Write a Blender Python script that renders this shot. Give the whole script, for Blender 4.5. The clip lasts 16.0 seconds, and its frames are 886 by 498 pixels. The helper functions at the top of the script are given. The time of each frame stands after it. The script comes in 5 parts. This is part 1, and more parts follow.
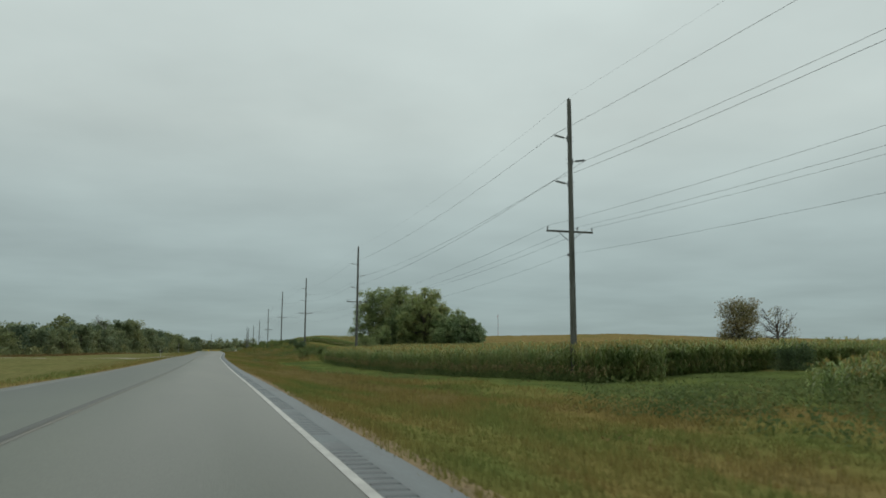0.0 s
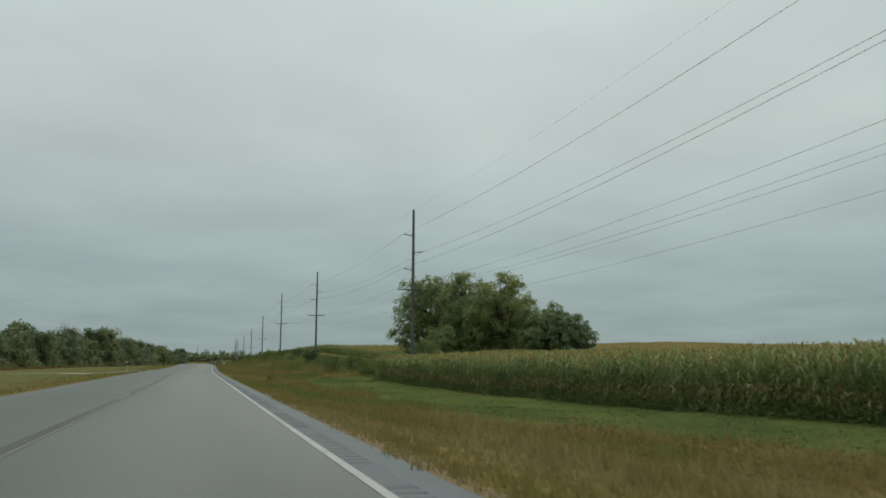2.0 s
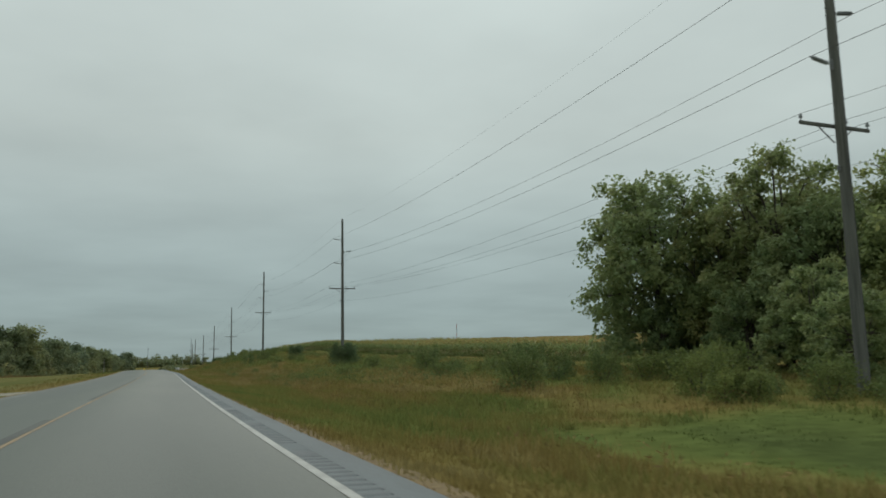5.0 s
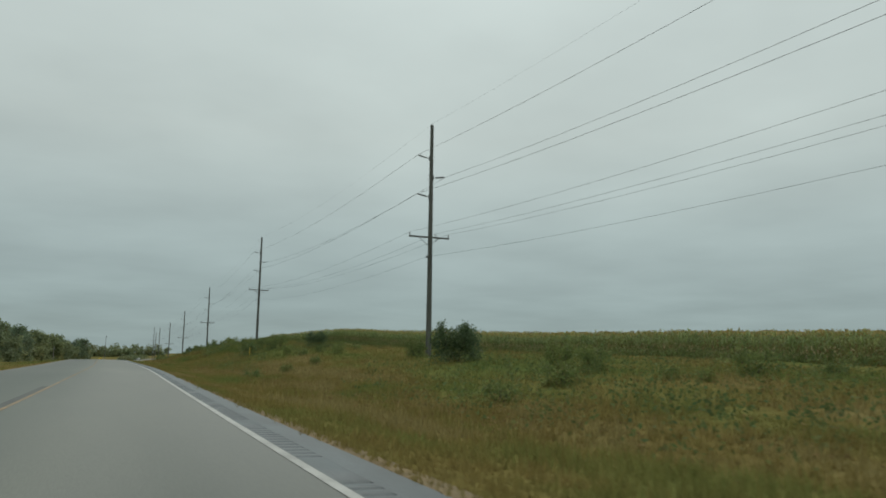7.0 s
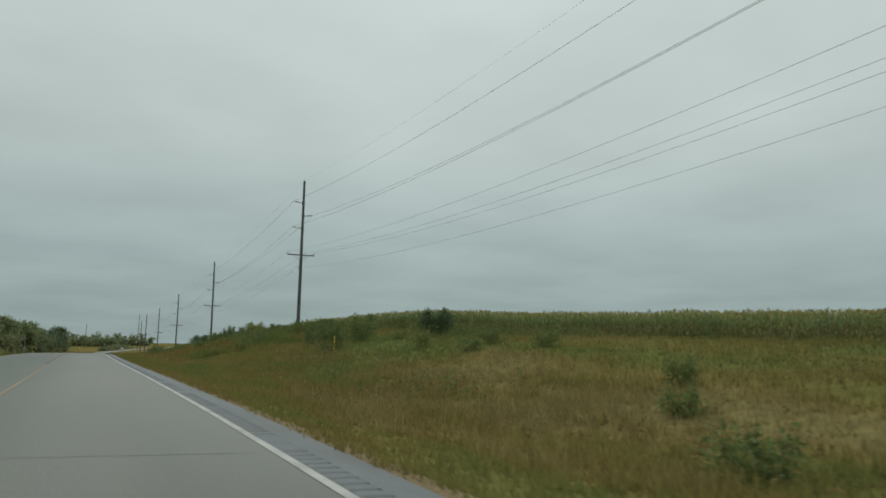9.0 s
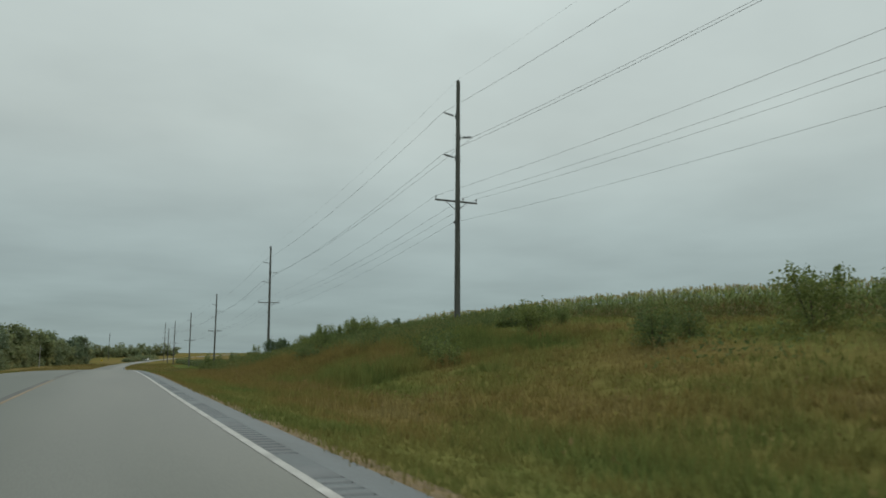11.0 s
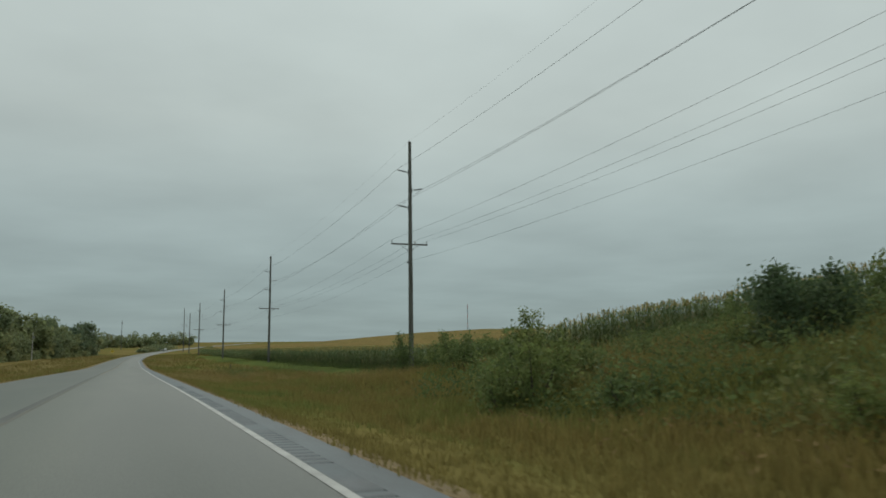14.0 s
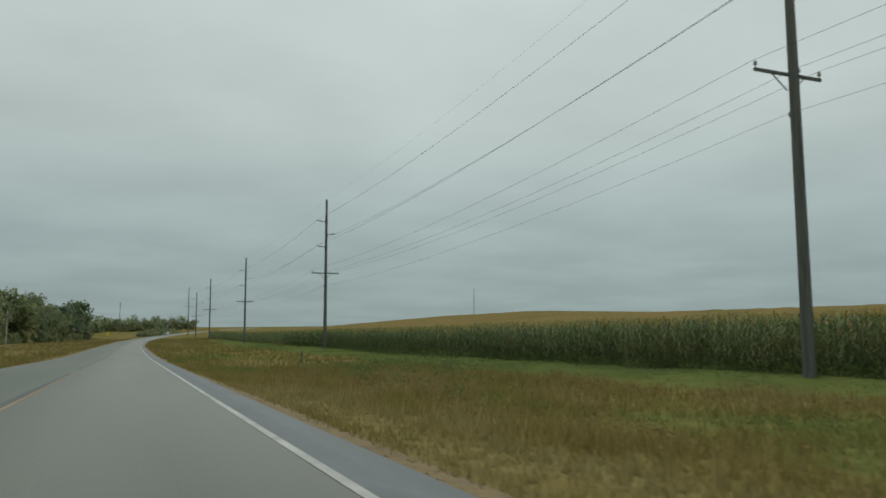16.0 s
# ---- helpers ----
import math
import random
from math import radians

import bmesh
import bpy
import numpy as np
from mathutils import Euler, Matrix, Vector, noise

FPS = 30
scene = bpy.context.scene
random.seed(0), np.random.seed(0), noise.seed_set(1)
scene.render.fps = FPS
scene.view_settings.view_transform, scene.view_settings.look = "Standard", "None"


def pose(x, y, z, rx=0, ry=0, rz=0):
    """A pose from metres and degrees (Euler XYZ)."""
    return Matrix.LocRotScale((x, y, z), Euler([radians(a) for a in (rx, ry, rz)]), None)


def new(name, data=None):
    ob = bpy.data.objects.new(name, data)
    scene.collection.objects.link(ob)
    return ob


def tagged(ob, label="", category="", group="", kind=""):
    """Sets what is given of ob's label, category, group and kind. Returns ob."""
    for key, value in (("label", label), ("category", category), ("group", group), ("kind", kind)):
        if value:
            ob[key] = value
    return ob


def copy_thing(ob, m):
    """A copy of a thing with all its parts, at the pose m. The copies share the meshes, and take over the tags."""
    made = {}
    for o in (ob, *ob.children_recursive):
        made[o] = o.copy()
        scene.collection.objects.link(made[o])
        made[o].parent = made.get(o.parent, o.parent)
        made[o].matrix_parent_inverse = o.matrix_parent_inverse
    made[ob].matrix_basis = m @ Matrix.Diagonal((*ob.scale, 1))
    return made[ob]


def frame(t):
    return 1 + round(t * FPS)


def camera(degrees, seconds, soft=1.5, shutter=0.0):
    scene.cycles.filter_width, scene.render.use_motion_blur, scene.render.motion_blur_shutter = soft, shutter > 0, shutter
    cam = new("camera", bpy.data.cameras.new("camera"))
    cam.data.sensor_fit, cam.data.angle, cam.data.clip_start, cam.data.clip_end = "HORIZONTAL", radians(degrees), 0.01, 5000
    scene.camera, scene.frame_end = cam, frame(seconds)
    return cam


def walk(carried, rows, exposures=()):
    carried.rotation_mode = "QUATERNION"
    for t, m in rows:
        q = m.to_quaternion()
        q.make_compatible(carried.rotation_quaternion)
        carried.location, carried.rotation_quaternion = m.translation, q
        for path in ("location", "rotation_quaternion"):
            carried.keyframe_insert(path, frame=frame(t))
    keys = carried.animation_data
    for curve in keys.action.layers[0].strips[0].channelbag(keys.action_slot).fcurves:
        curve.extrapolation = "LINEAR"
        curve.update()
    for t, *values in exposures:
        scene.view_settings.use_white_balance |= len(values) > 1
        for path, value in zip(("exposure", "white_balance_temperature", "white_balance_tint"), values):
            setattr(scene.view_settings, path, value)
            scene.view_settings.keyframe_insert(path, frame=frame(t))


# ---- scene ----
cam = camera(60.8, 16.0, soft=1.7, shutter=0.1)
PATH = [
    (0, pose(0.00, -0.00, 1.10, 97.31, -0.23, -17.11)),
    (0.5, pose(-0.00, 12.04, 0.98, 97.70, 0.01, -17.66)),
    (1, pose(0.01, 24.02, 0.84, 97.90, -0.18, -17.75)),
    (1.5, pose(0.00, 36.10, 0.68, 98.31, 0.22, -17.72)),
    (2, pose(-0.02, 48.25, 0.52, 98.22, -0.05, -18.04)),
    (2.5, pose(-0.00, 60.46, 0.41, 98.21, 0.62, -18.33)),
    (3, pose(0.05, 72.74, 0.37, 98.63, 0.10, -20.41)),
    (3.5, pose(0.12, 85.06, 0.31, 97.10, 0.41, -20.97)),
    (4, pose(0.16, 97.39, 0.23, 97.07, 0.94, -20.88)),
    (4.5, pose(0.16, 109.68, 0.19, 97.76, 1.26, -20.36)),
    (5, pose(0.19, 121.94, 0.16, 98.16, 1.16, -21.35)),
    (7.5, pose(1.25, 183.28, -0.20, 97.95, -1.00, -24.50)),
    (8, pose(1.45, 195.57, -0.16, 97.60, -0.85, -25.00)),
    (8.5, pose(1.67, 207.72, -0.12, 97.71, -0.99, -25.09)),
    (9, pose(1.90, 219.83, -0.08, 97.51, -1.07, -25.26)),
    (11.5, pose(2.31, 279.33, -0.23, 97.88, 0.29, -23.08)),
    (12, pose(2.35, 291.24, -0.18, 97.67, 0.70, -22.50)),
    (12.5, pose(2.43, 303.15, -0.18, 95.91, 0.35, -22.35)),
    (13, pose(2.52, 315.17, -0.27, 95.72, 0.20, -22.73)),
    (13.5, pose(2.64, 327.26, -0.44, 96.77, 0.51, -22.78)),
    (14, pose(2.77, 339.40, -0.62, 96.95, 0.35, -22.93)),
    (14.5, pose(2.90, 351.58, -0.81, 96.55, 0.42, -23.06)),
    (15, pose(3.03, 363.77, -1.06, 96.31, 0.36, -22.99)),
    (15.5, pose(3.15, 375.95, -1.35, 96.30, 0.23, -22.99)),
    (16, pose(3.23, 388.16, -1.63, 95.89, 0.17, -23.05)),
]
walk(cam, PATH, exposures=[(0, 0.06), (1, 0.03), (2, 0.0), (2.5, -0.04), (3, -0.07), (3.5, 0.03), (4, 0.02), (5, 0.0), (7.5, 0.01), (9, 0.0), (12, -0.03), (12.5, -0.02), (13, 0.0), (13.5, -0.07), (14, -0.07), (14.5, -0.02), (15, -0.01), (16, 0.0)])

# ---- world, sun ----
world = bpy.data.worlds.new("overcast_sky")
scene.world = world
world.use_nodes = True
wn, wl = world.node_tree.nodes, world.node_tree.links
wn.clear()
w_out = wn.new("ShaderNodeOutputWorld")
w_bg = wn.new("ShaderNodeBackground")
w_sky = wn.new("ShaderNodeTexSky")
w_sky.sky_type = "NISHITA"
w_sky.sun_disc = False
w_sky.sun_elevation = radians(48)
w_sky.sun_rotation = radians(150)
w_tc = wn.new("ShaderNodeTexCoord")
w_sep = wn.new("ShaderNodeSeparateXYZ")
w_ramp = wn.new("ShaderNodeValToRGB")
w_ramp.color_ramp.elements[0].position = 0.0
w_ramp.color_ramp.elements[0].color = (0.284, 0.365, 0.364, 1)
w_ramp.color_ramp.elements[1].position = 1.0
w_ramp.color_ramp.elements[1].color = (0.765, 0.86, 0.84, 1)
for pos, col in ((0.06, (0.308, 0.390, 0.388)), (0.16, (0.400, 0.484, 0.472)), (0.28, (0.535, 0.612, 0.584)), (0.5, (0.632, 0.718, 0.692))):
    e = w_ramp.color_ramp.elements.new(pos)
    e.color = (*col, 1)
# cloud layers: stretched noise on a flat layer high above
w_div = wn.new("ShaderNodeMath")
w_div.operation = "ADD"
w_div.inputs[1].default_value = 0.10
w_flat = wn.new("ShaderNodeVectorMath")
w_flat.operation = "DIVIDE"
w_cmb = wn.new("ShaderNodeCombineXYZ")
w_noise = wn.new("ShaderNodeTexNoise")
w_noise.inputs["Scale"].default_value = 1.15
w_noise.inputs["Detail"].default_value = 5
w_noise.inputs["Roughness"].default_value = 0.48
w_map = wn.new("ShaderNodeMapRange")
w_map.inputs["From Min"].default_value = 0.3
w_map.inputs["From Max"].default_value = 0.7
w_map.inputs["To Min"].default_value = 0.915
w_map.inputs["To Max"].default_value = 1.085
w_mul = wn.new("ShaderNodeMix")
w_mul.data_type = "RGBA"
w_mul.blend_type = "MULTIPLY"
w_mul.inputs["Factor"].default_value = 1.0
w_sk = wn.new("ShaderNodeVectorMath")
w_sk.operation = "SCALE"
w_sk.inputs["Scale"].default_value = 0.07
w_mix = wn.new("ShaderNodeMix")
w_mix.data_type = "RGBA"
w_mix.inputs["Factor"].default_value = 0.93
wl.new(w_tc.outputs["Generated"], w_sep.inputs[0])
wl.new(w_sep.outputs["Z"], w_ramp.inputs["Fac"])
wl.new(w_sep.outputs["Z"], w_div.inputs[0])
for s in "XYZ":
    wl.new(w_div.outputs[0], w_cmb.inputs[s])
wl.new(w_tc.outputs["Generated"], w_flat.inputs[0])
wl.new(w_cmb.outputs[0], w_flat.inputs[1])
wl.new(w_flat.outputs[0], w_noise.inputs["Vector"])
wl.new(w_noise.outputs["Fac"], w_map.inputs["Value"])
wl.new(w_ramp.outputs["Color"], w_mul.inputs[6])
w_side = wn.new("ShaderNodeMapRange")
w_side.inputs["From Min"].default_value = -0.25
w_side.inputs["From Max"].default_value = 0.35
w_side.inputs["To Min"].default_value = 0.93
w_side.inputs["To Max"].default_value = 1.0
w_both = wn.new("ShaderNodeMath")
w_both.operation = "MULTIPLY"
wl.new(w_sep.outputs["X"], w_side.inputs["Value"])
wl.new(w_map.outputs[0], w_both.inputs[0])
wl.new(w_side.outputs[0], w_both.inputs[1])
wl.new(w_both.outputs[0], w_mul.inputs[7])
wl.new(w_sky.outputs[0], w_sk.inputs[0])
wl.new(w_sk.outputs[0], w_mix.inputs[6])
wl.new(w_mul.outputs[2], w_mix.inputs[7])
wl.new(w_mix.outputs[2], w_bg.inputs["Color"])
w_bg.inputs["Strength"].default_value = 1.0
wl.new(w_bg.outputs[0], w_out.inputs["Surface"])

sun = new("sun", bpy.data.lights.new("sun", "SUN"))
sun.data.energy = 1.5
sun.data.angle = radians(40)
sun.data.color = (1.0, 0.97, 0.92)
sun.matrix_world = pose(0, 0, 200, 42, 0, 150)


# ---- materials ----
def material(name, colors, scale=1.0, rough=0.8, bump=0.0, bump_scale=None, metal=0.0, fine=None, island=0.0, coords="Object", spec=0.3, thin=0.0, detail=4, stretch=None, vary=0.0, tone=None):
    """colors: two or three base colours mixed by noise of that scale; fine: (scale, amount) of a second, finer grain; island: lightness spread from piece to piece;
    vary: spread from cool dark to warm light between objects; tone: brightness of a green-to-straw scale read from the mesh in place of colors."""
    m = bpy.data.materials.new(name)
    m.use_nodes = True
    n, l = m.node_tree.nodes, m.node_tree.links
    b = n["Principled BSDF"]
    b.inputs["Roughness"].default_value = rough
    b.inputs["Metallic"].default_value = metal
    b.inputs["Specular IOR Level"].default_value = spec
    tc = n.new("ShaderNodeTexCoord")
    vec = tc.outputs[coords]
    if stretch:
        mp = n.new("ShaderNodeMapping")
        mp.inputs["Scale"].default_value = stretch
        l.new(vec, mp.inputs["Vector"])
        vec = mp.outputs[0]
    no = n.new("ShaderNodeTexNoise")
    no.inputs["Scale"].default_value = scale
    no.inputs["Detail"].default_value = detail
    no.inputs["Roughness"].default_value = 0.6
    l.new(vec, no.inputs["Vector"])
    ra = n.new("ShaderNodeValToRGB")
    els = ra.color_ramp.elements
    els[0].position, els[0].color = 0.32, (*colors[0], 1)
    els[1].position, els[1].color = 0.68, (*colors[-1], 1)
    if len(colors) == 3:
        els.new(0.5).color = (*colors[1], 1)
    l.new(no.outputs["Fac"], ra.inputs["Fac"])
    col = ra.outputs["Color"]
    if tone:
        at = n.new("ShaderNodeAttribute")
        at.attribute_name = "tone"
        l.new(at.outputs["Fac"], ra.inputs["Fac"])
        els[0].position, els[0].color = 0.0, (0.066 * tone, 0.086 * tone, 0.030 * tone, 1)
        els[1].position, els[1].color = 1.0, (0.170 * tone, 0.142 * tone, 0.060 * tone, 1)
        for pos, c in ((0.12, (0.085, 0.109, 0.034)), (0.34, (0.106, 0.120, 0.037)), (0.57, (0.129, 0.122, 0.040)), (0.8, (0.146, 0.115, 0.041))):
            els.new(pos).color = (*(q * tone for q in c), 1)
    if vary:
        oi = n.new("ShaderNodeObjectInfo")
        tint = n.new("ShaderNodeMix")
        tint.data_type = "RGBA"
        tint.inputs[6].default_value = (1 - vary, 1 - 0.7 * vary, 1 - 0.3 * vary, 1)
        tint.inputs[7].default_value = (1 + vary, 1 + 0.6 * vary, 1 - 0.1 * vary, 1)
        l.new(oi.outputs["Random"], tint.inputs["Factor"])
        mx = n.new("ShaderNodeMix")
        mx.data_type, mx.blend_type = "RGBA", "MULTIPLY"
        mx.inputs["Factor"].default_value = 1
        l.new(col, mx.inputs[6])
        l.new(tint.outputs[2], mx.inputs[7])
        col = mx.outputs[2]
    if fine:
        fn = n.new("ShaderNodeTexNoise")
        fn.inputs["Scale"].default_value = fine[0]
        fn.inputs["Detail"].default_value = 3
        l.new(vec, fn.inputs["Vector"])
        mr = n.new("ShaderNodeMapRange")
        mr.inputs["From Min"].default_value = 0.25
        mr.inputs["From Max"].default_value = 0.75
        mr.inputs["To Min"].default_value = 1 - fine[1]
        mr.inputs["To Max"].default_value = 1 + fine[1]
        l.new(fn.outputs["Fac"], mr.inputs["Value"])
        mx = n.new("ShaderNodeMix")
        mx.data_type, mx.blend_type = "RGBA", "MULTIPLY"
        mx.inputs["Factor"].default_value = 1
        l.new(col, mx.inputs[6])
        l.new(mr.outputs[0], mx.inputs[7])
        col = mx.outputs[2]
    if island:
        ge = n.new("ShaderNodeNewGeometry")
        mr = n.new("ShaderNodeMapRange")
        mr.inputs["To Min"].default_value = 1 - island
        mr.inputs["To Max"].default_value = 1 + island
        l.new(ge.outputs["Random Per Island"], mr.inputs["Value"])
        mx = n.new("ShaderNodeMix")
        mx.data_type, mx.blend_type = "RGBA", "MULTIPLY"
        mx.inputs["Factor"].default_value = 1
        l.new(col, mx.inputs[6])
        l.new(mr.outputs[0], mx.inputs[7])
        col = mx.outputs[2]
    l.new(col, b.inputs["Base Color"])
    if bump:
        bn = n.new("ShaderNodeTexNoise")
        bn.inputs["Scale"].default_value = bump_scale or scale * 6
        bn.inputs["Detail"].default_value = 4
        l.new(vec, bn.inputs["Vector"])
        bp = n.new("ShaderNodeBump")
        bp.inputs["Strength"].default_value = bump
        bp.inputs["Distance"].default_value = 0.02
        l.new(bn.outputs["Fac"], bp.inputs["Height"])
        l.new(bp.outputs[0], b.inputs["Normal"])
    if thin:
        tr = n.new("ShaderNodeBsdfTranslucent")
        l.new(col, tr.inputs["Color"])
        ms = n.new("ShaderNodeMixShader")
        ms.inputs[0].default_value = thin
        l.new(b.outputs[0], ms.inputs[1])
        l.new(tr.outputs[0], ms.inputs[2])
        l.new(ms.outputs[0], n["Material Output"].inputs["Surface"])
    return m


M_ASPHALT = material("asphalt", [(0.050, 0.060, 0.044), (0.061, 0.071, 0.052), (0.074, 0.084, 0.060)], 0.35, 0.5, 0.18, 60, fine=(45, 0.14), spec=0.36, stretch=(1, 0.12, 1))
M_SHOULDER = material("shoulder_asphalt", [(0.026, 0.042, 0.044), (0.050, 0.072, 0.075), (0.038, 0.056, 0.059)], 0.8, 0.6, 0.25, 50, fine=(30, 0.18), spec=0.35, stretch=(1, 0.25, 1))
# near-black and matt: the shade inside the rumble grooves, put into their colour
M_GROOVE = material("shaded_groove", [(0.006, 0.008, 0.008), (0.012, 0.014, 0.014)], 3, 0.9, spec=0.02)
M_TAR = material("tar_seam", [(0.026, 0.028, 0.024), (0.056, 0.060, 0.049)], 0.9, 0.55, fine=(8, 0.2), spec=0.3, stretch=(1, 0.3, 1))
M_WHITE = material("white_road_paint", [(0.22, 0.226, 0.205), (0.37, 0.375, 0.345)], 1.5, 0.6, fine=(40, 0.15))
M_YELLOW = material("faded_yellow_paint", [(0.16, 0.135, 0.09), (0.25, 0.175, 0.09)], 1.2, 0.7, fine=(30, 0.2))
M_YELLOW_WORN = material("worn_yellow_paint", [(0.094, 0.098, 0.086), (0.125, 0.118, 0.09)], 1.2, 0.7, fine=(30, 0.2))
M_WHITE_WORN = material("worn_white_paint", [(0.12, 0.126, 0.115), (0.20, 0.205, 0.19)], 0.8, 0.65, fine=(30, 0.2), stretch=(1, 0.2, 1))
M_GRAVEL = material("gravel", [(0.112, 0.082, 0.038), (0.165, 0.118, 0.052), (0.130, 0.100, 0.050)], 1.3, 0.95, 0.8, 30, fine=(14, 0.3))
M_STONE = material("pebble", [(0.15, 0.108, 0.054), (0.24, 0.178, 0.098)], 2.0, 0.9, island=0.25)
M_DRIVE = material("driveway_gravel", [(0.17, 0.16, 0.12), (0.24, 0.22, 0.17)], 1.3, 0.95, 0.6, 20, fine=(10, 0.2))
M_GROUND = material("grassland", [(0.08, 0.08, 0.03)] * 2, 0.5, 0.95, 0.5, 3, fine=(1.6, 0.25), spec=0.0, tone=0.97)
M_GRASS = material("verge_grass", [(0.1, 0.1, 0.05)] * 2, 0.5, 0.9, island=0.2, fine=(2.2, 0.15), spec=0.0, thin=0.35, tone=1.5)
M_SEED = material("seeding_weeds", [(0.1, 0.1, 0.05)] * 2, 0.5, 0.9, island=0.3, fine=(2.2, 0.15), spec=0.0, thin=0.3, tone=1.58)
M_LAWN = material("pale_lawn", [(0.086, 0.098, 0.036), (0.128, 0.122, 0.050), (0.100, 0.108, 0.040)], 0.09, 0.95, 0.4, 6, fine=(1.5, 0.2), spec=0.0, stretch=(1, 0.35, 1))
M_WEED_BROWN = material("dark_dry_weed", [(0.100, 0.086, 0.038), (0.132, 0.108, 0.046), (0.102, 0.110, 0.044)], 0.7, 0.9, island=0.2, spec=0.0, thin=0.3)
M_WEED_LEAF = material("weed_leaf", [(0.080, 0.122, 0.048), (0.122, 0.158, 0.058), (0.185, 0.178, 0.066)], 0.3, 0.8, island=0.25, fine=(1.3, 0.2), spec=0.1, thin=0.4)
M_BLADE_RUST = material("rusty_weed", [(0.205, 0.142, 0.066), (0.245, 0.18, 0.082)], 0.5, 0.9, island=0.35, spec=0.0, thin=0.2)
M_GOLD = material("goldenrod_bloom", [(0.15, 0.135, 0.030), (0.20, 0.17, 0.04)], 1.0, 0.9, island=0.25, spec=0.1)
M_CORN_GREEN = material("corn_leaf", [(0.142, 0.212, 0.070), (0.188, 0.240, 0.078), (0.250, 0.258, 0.084)], 0.5, 0.65, island=0.35, spec=0.2, thin=0.45)
M_CORN_DEEP = material("deep_green_corn_leaf", [(0.084, 0.134, 0.050), (0.114, 0.155, 0.055), (0.148, 0.165, 0.060)], 0.5, 0.65, island=0.3, spec=0.15, thin=0.4)
M_LEAF_DEEP = material("deep_green_shrub_leaf", [(0.075, 0.115, 0.058), (0.098, 0.142, 0.066), (0.125, 0.158, 0.070)], 0.6, 0.6, island=0.25, spec=0.2, thin=0.45)
M_CORN_DRY = material("dry_corn_leaf", [(0.44, 0.36, 0.18), (0.31, 0.245, 0.12), (0.54, 0.45, 0.26)], 1.2, 0.9, island=0.35, spec=0.1, thin=0.2)
M_TASSEL = material("corn_tassel", [(0.28, 0.235, 0.082), (0.36, 0.29, 0.105)], 0.6, 0.9, island=0.3, spec=0.1, thin=0.2)
M_CANOPY = material("ripening_corn_canopy", [(0.148, 0.117, 0.046), (0.172, 0.131, 0.054), (0.124, 0.110, 0.041)], 0.05, 0.95, 0.8, 1.5, fine=(1.1, 0.35), spec=0.0)
M_LEAF = material("tree_leaf", [(0.165, 0.238, 0.115), (0.212, 0.275, 0.125), (0.265, 0.300, 0.130)], 0.35, 0.6, island=0.25, spec=0.2, thin=0.5, vary=0.12)
M_LEAF_WARM = material("yellowing_tree_leaf", [(0.225, 0.280, 0.112), (0.280, 0.318, 0.122), (0.34, 0.32, 0.13)], 0.35, 0.6, island=0.25, spec=0.2, thin=0.5, vary=0.15)
M_LEAF_DARK = material("woodland_leaf", [(0.148, 0.190, 0.106), (0.180, 0.218, 0.116), (0.238, 0.236, 0.112)], 0.12, 0.7, island=0.25, spec=0.15, thin=0.4, vary=0.3)
M_LEAF_SHRUB = material("shrub_leaf", [(0.108, 0.156, 0.058), (0.150, 0.192, 0.066), (0.195, 0.215, 0.076)], 0.6, 0.7, island=0.3, spec=0.15, thin=0.45, vary=0.18)
M_LEAF_AUTUMN = material("sparse_autumn_leaf", [(0.15, 0.160, 0.078), (0.24, 0.190, 0.088)], 0.5, 0.7, island=0.4, spec=0.2, thin=0.3)
M_BARK = material("bark", [(0.055, 0.045, 0.036), (0.10, 0.085, 0.07)], 3, 0.95, 0.6, 20, stretch=(1, 1, 0.25))
M_BARK_PALE = material("weathered_dead_wood", [(0.26, 0.25, 0.23), (0.36, 0.345, 0.32)], 2, 0.9, 0.4, 15, stretch=(1, 1, 0.25))
M_POLE = material("weathered_pole_wood", [(0.082, 0.084, 0.076), (0.140, 0.142, 0.128), (0.105, 0.106, 0.096)], 1.2, 0.9, 0.5, 14, fine=(9, 0.2), stretch=(2.5, 2.5, 0.12), spec=0.2)
M_POLE_PALE = material("pale_pole_wood", [(0.36, 0.35, 0.32), (0.46, 0.45, 0.41)], 1.2, 0.9, 0.3, 14, stretch=(2, 2, 0.15))
M_INSUL = material("grey_insulator", [(0.20, 0.215, 0.22), (0.28, 0.295, 0.30)], 4, 0.4, spec=0.5)
M_STEEL = material("galvanised_steel", [(0.16, 0.165, 0.165), (0.24, 0.245, 0.245)], 5, 0.5, metal=0.6)
M_WIRE = material("aluminium_wire", [(0.07, 0.075, 0.078), (0.10, 0.105, 0.11)], 5, 0.6, metal=0.3)
M_MARKER = material("yellow_marker_plastic", [(0.52, 0.36, 0.03), (0.60, 0.43, 0.05)], 6, 0.5)
M_SIGN = material("yellow_sign_face", [(0.62, 0.45, 0.06), (0.68, 0.50, 0.08)], 3, 0.45)
M_SIGN_WHITE = material("white_sheet_metal", [(0.62, 0.63, 0.62), (0.72, 0.73, 0.72)], 3, 0.5)
M_BOX = material("dark_mailbox_paint", [(0.035, 0.033, 0.032), (0.07, 0.065, 0.06)], 6, 0.5)
M_REFLECT = material("reflector", [(0.55, 0.5, 0.4), (0.7, 0.62, 0.5)], 8, 0.3)
M_MAST_RED = material("mast_red_paint", [(0.30, 0.07, 0.05), (0.36, 0.10, 0.07)], 2, 0.6)

RNG = np.random.default_rng(7)


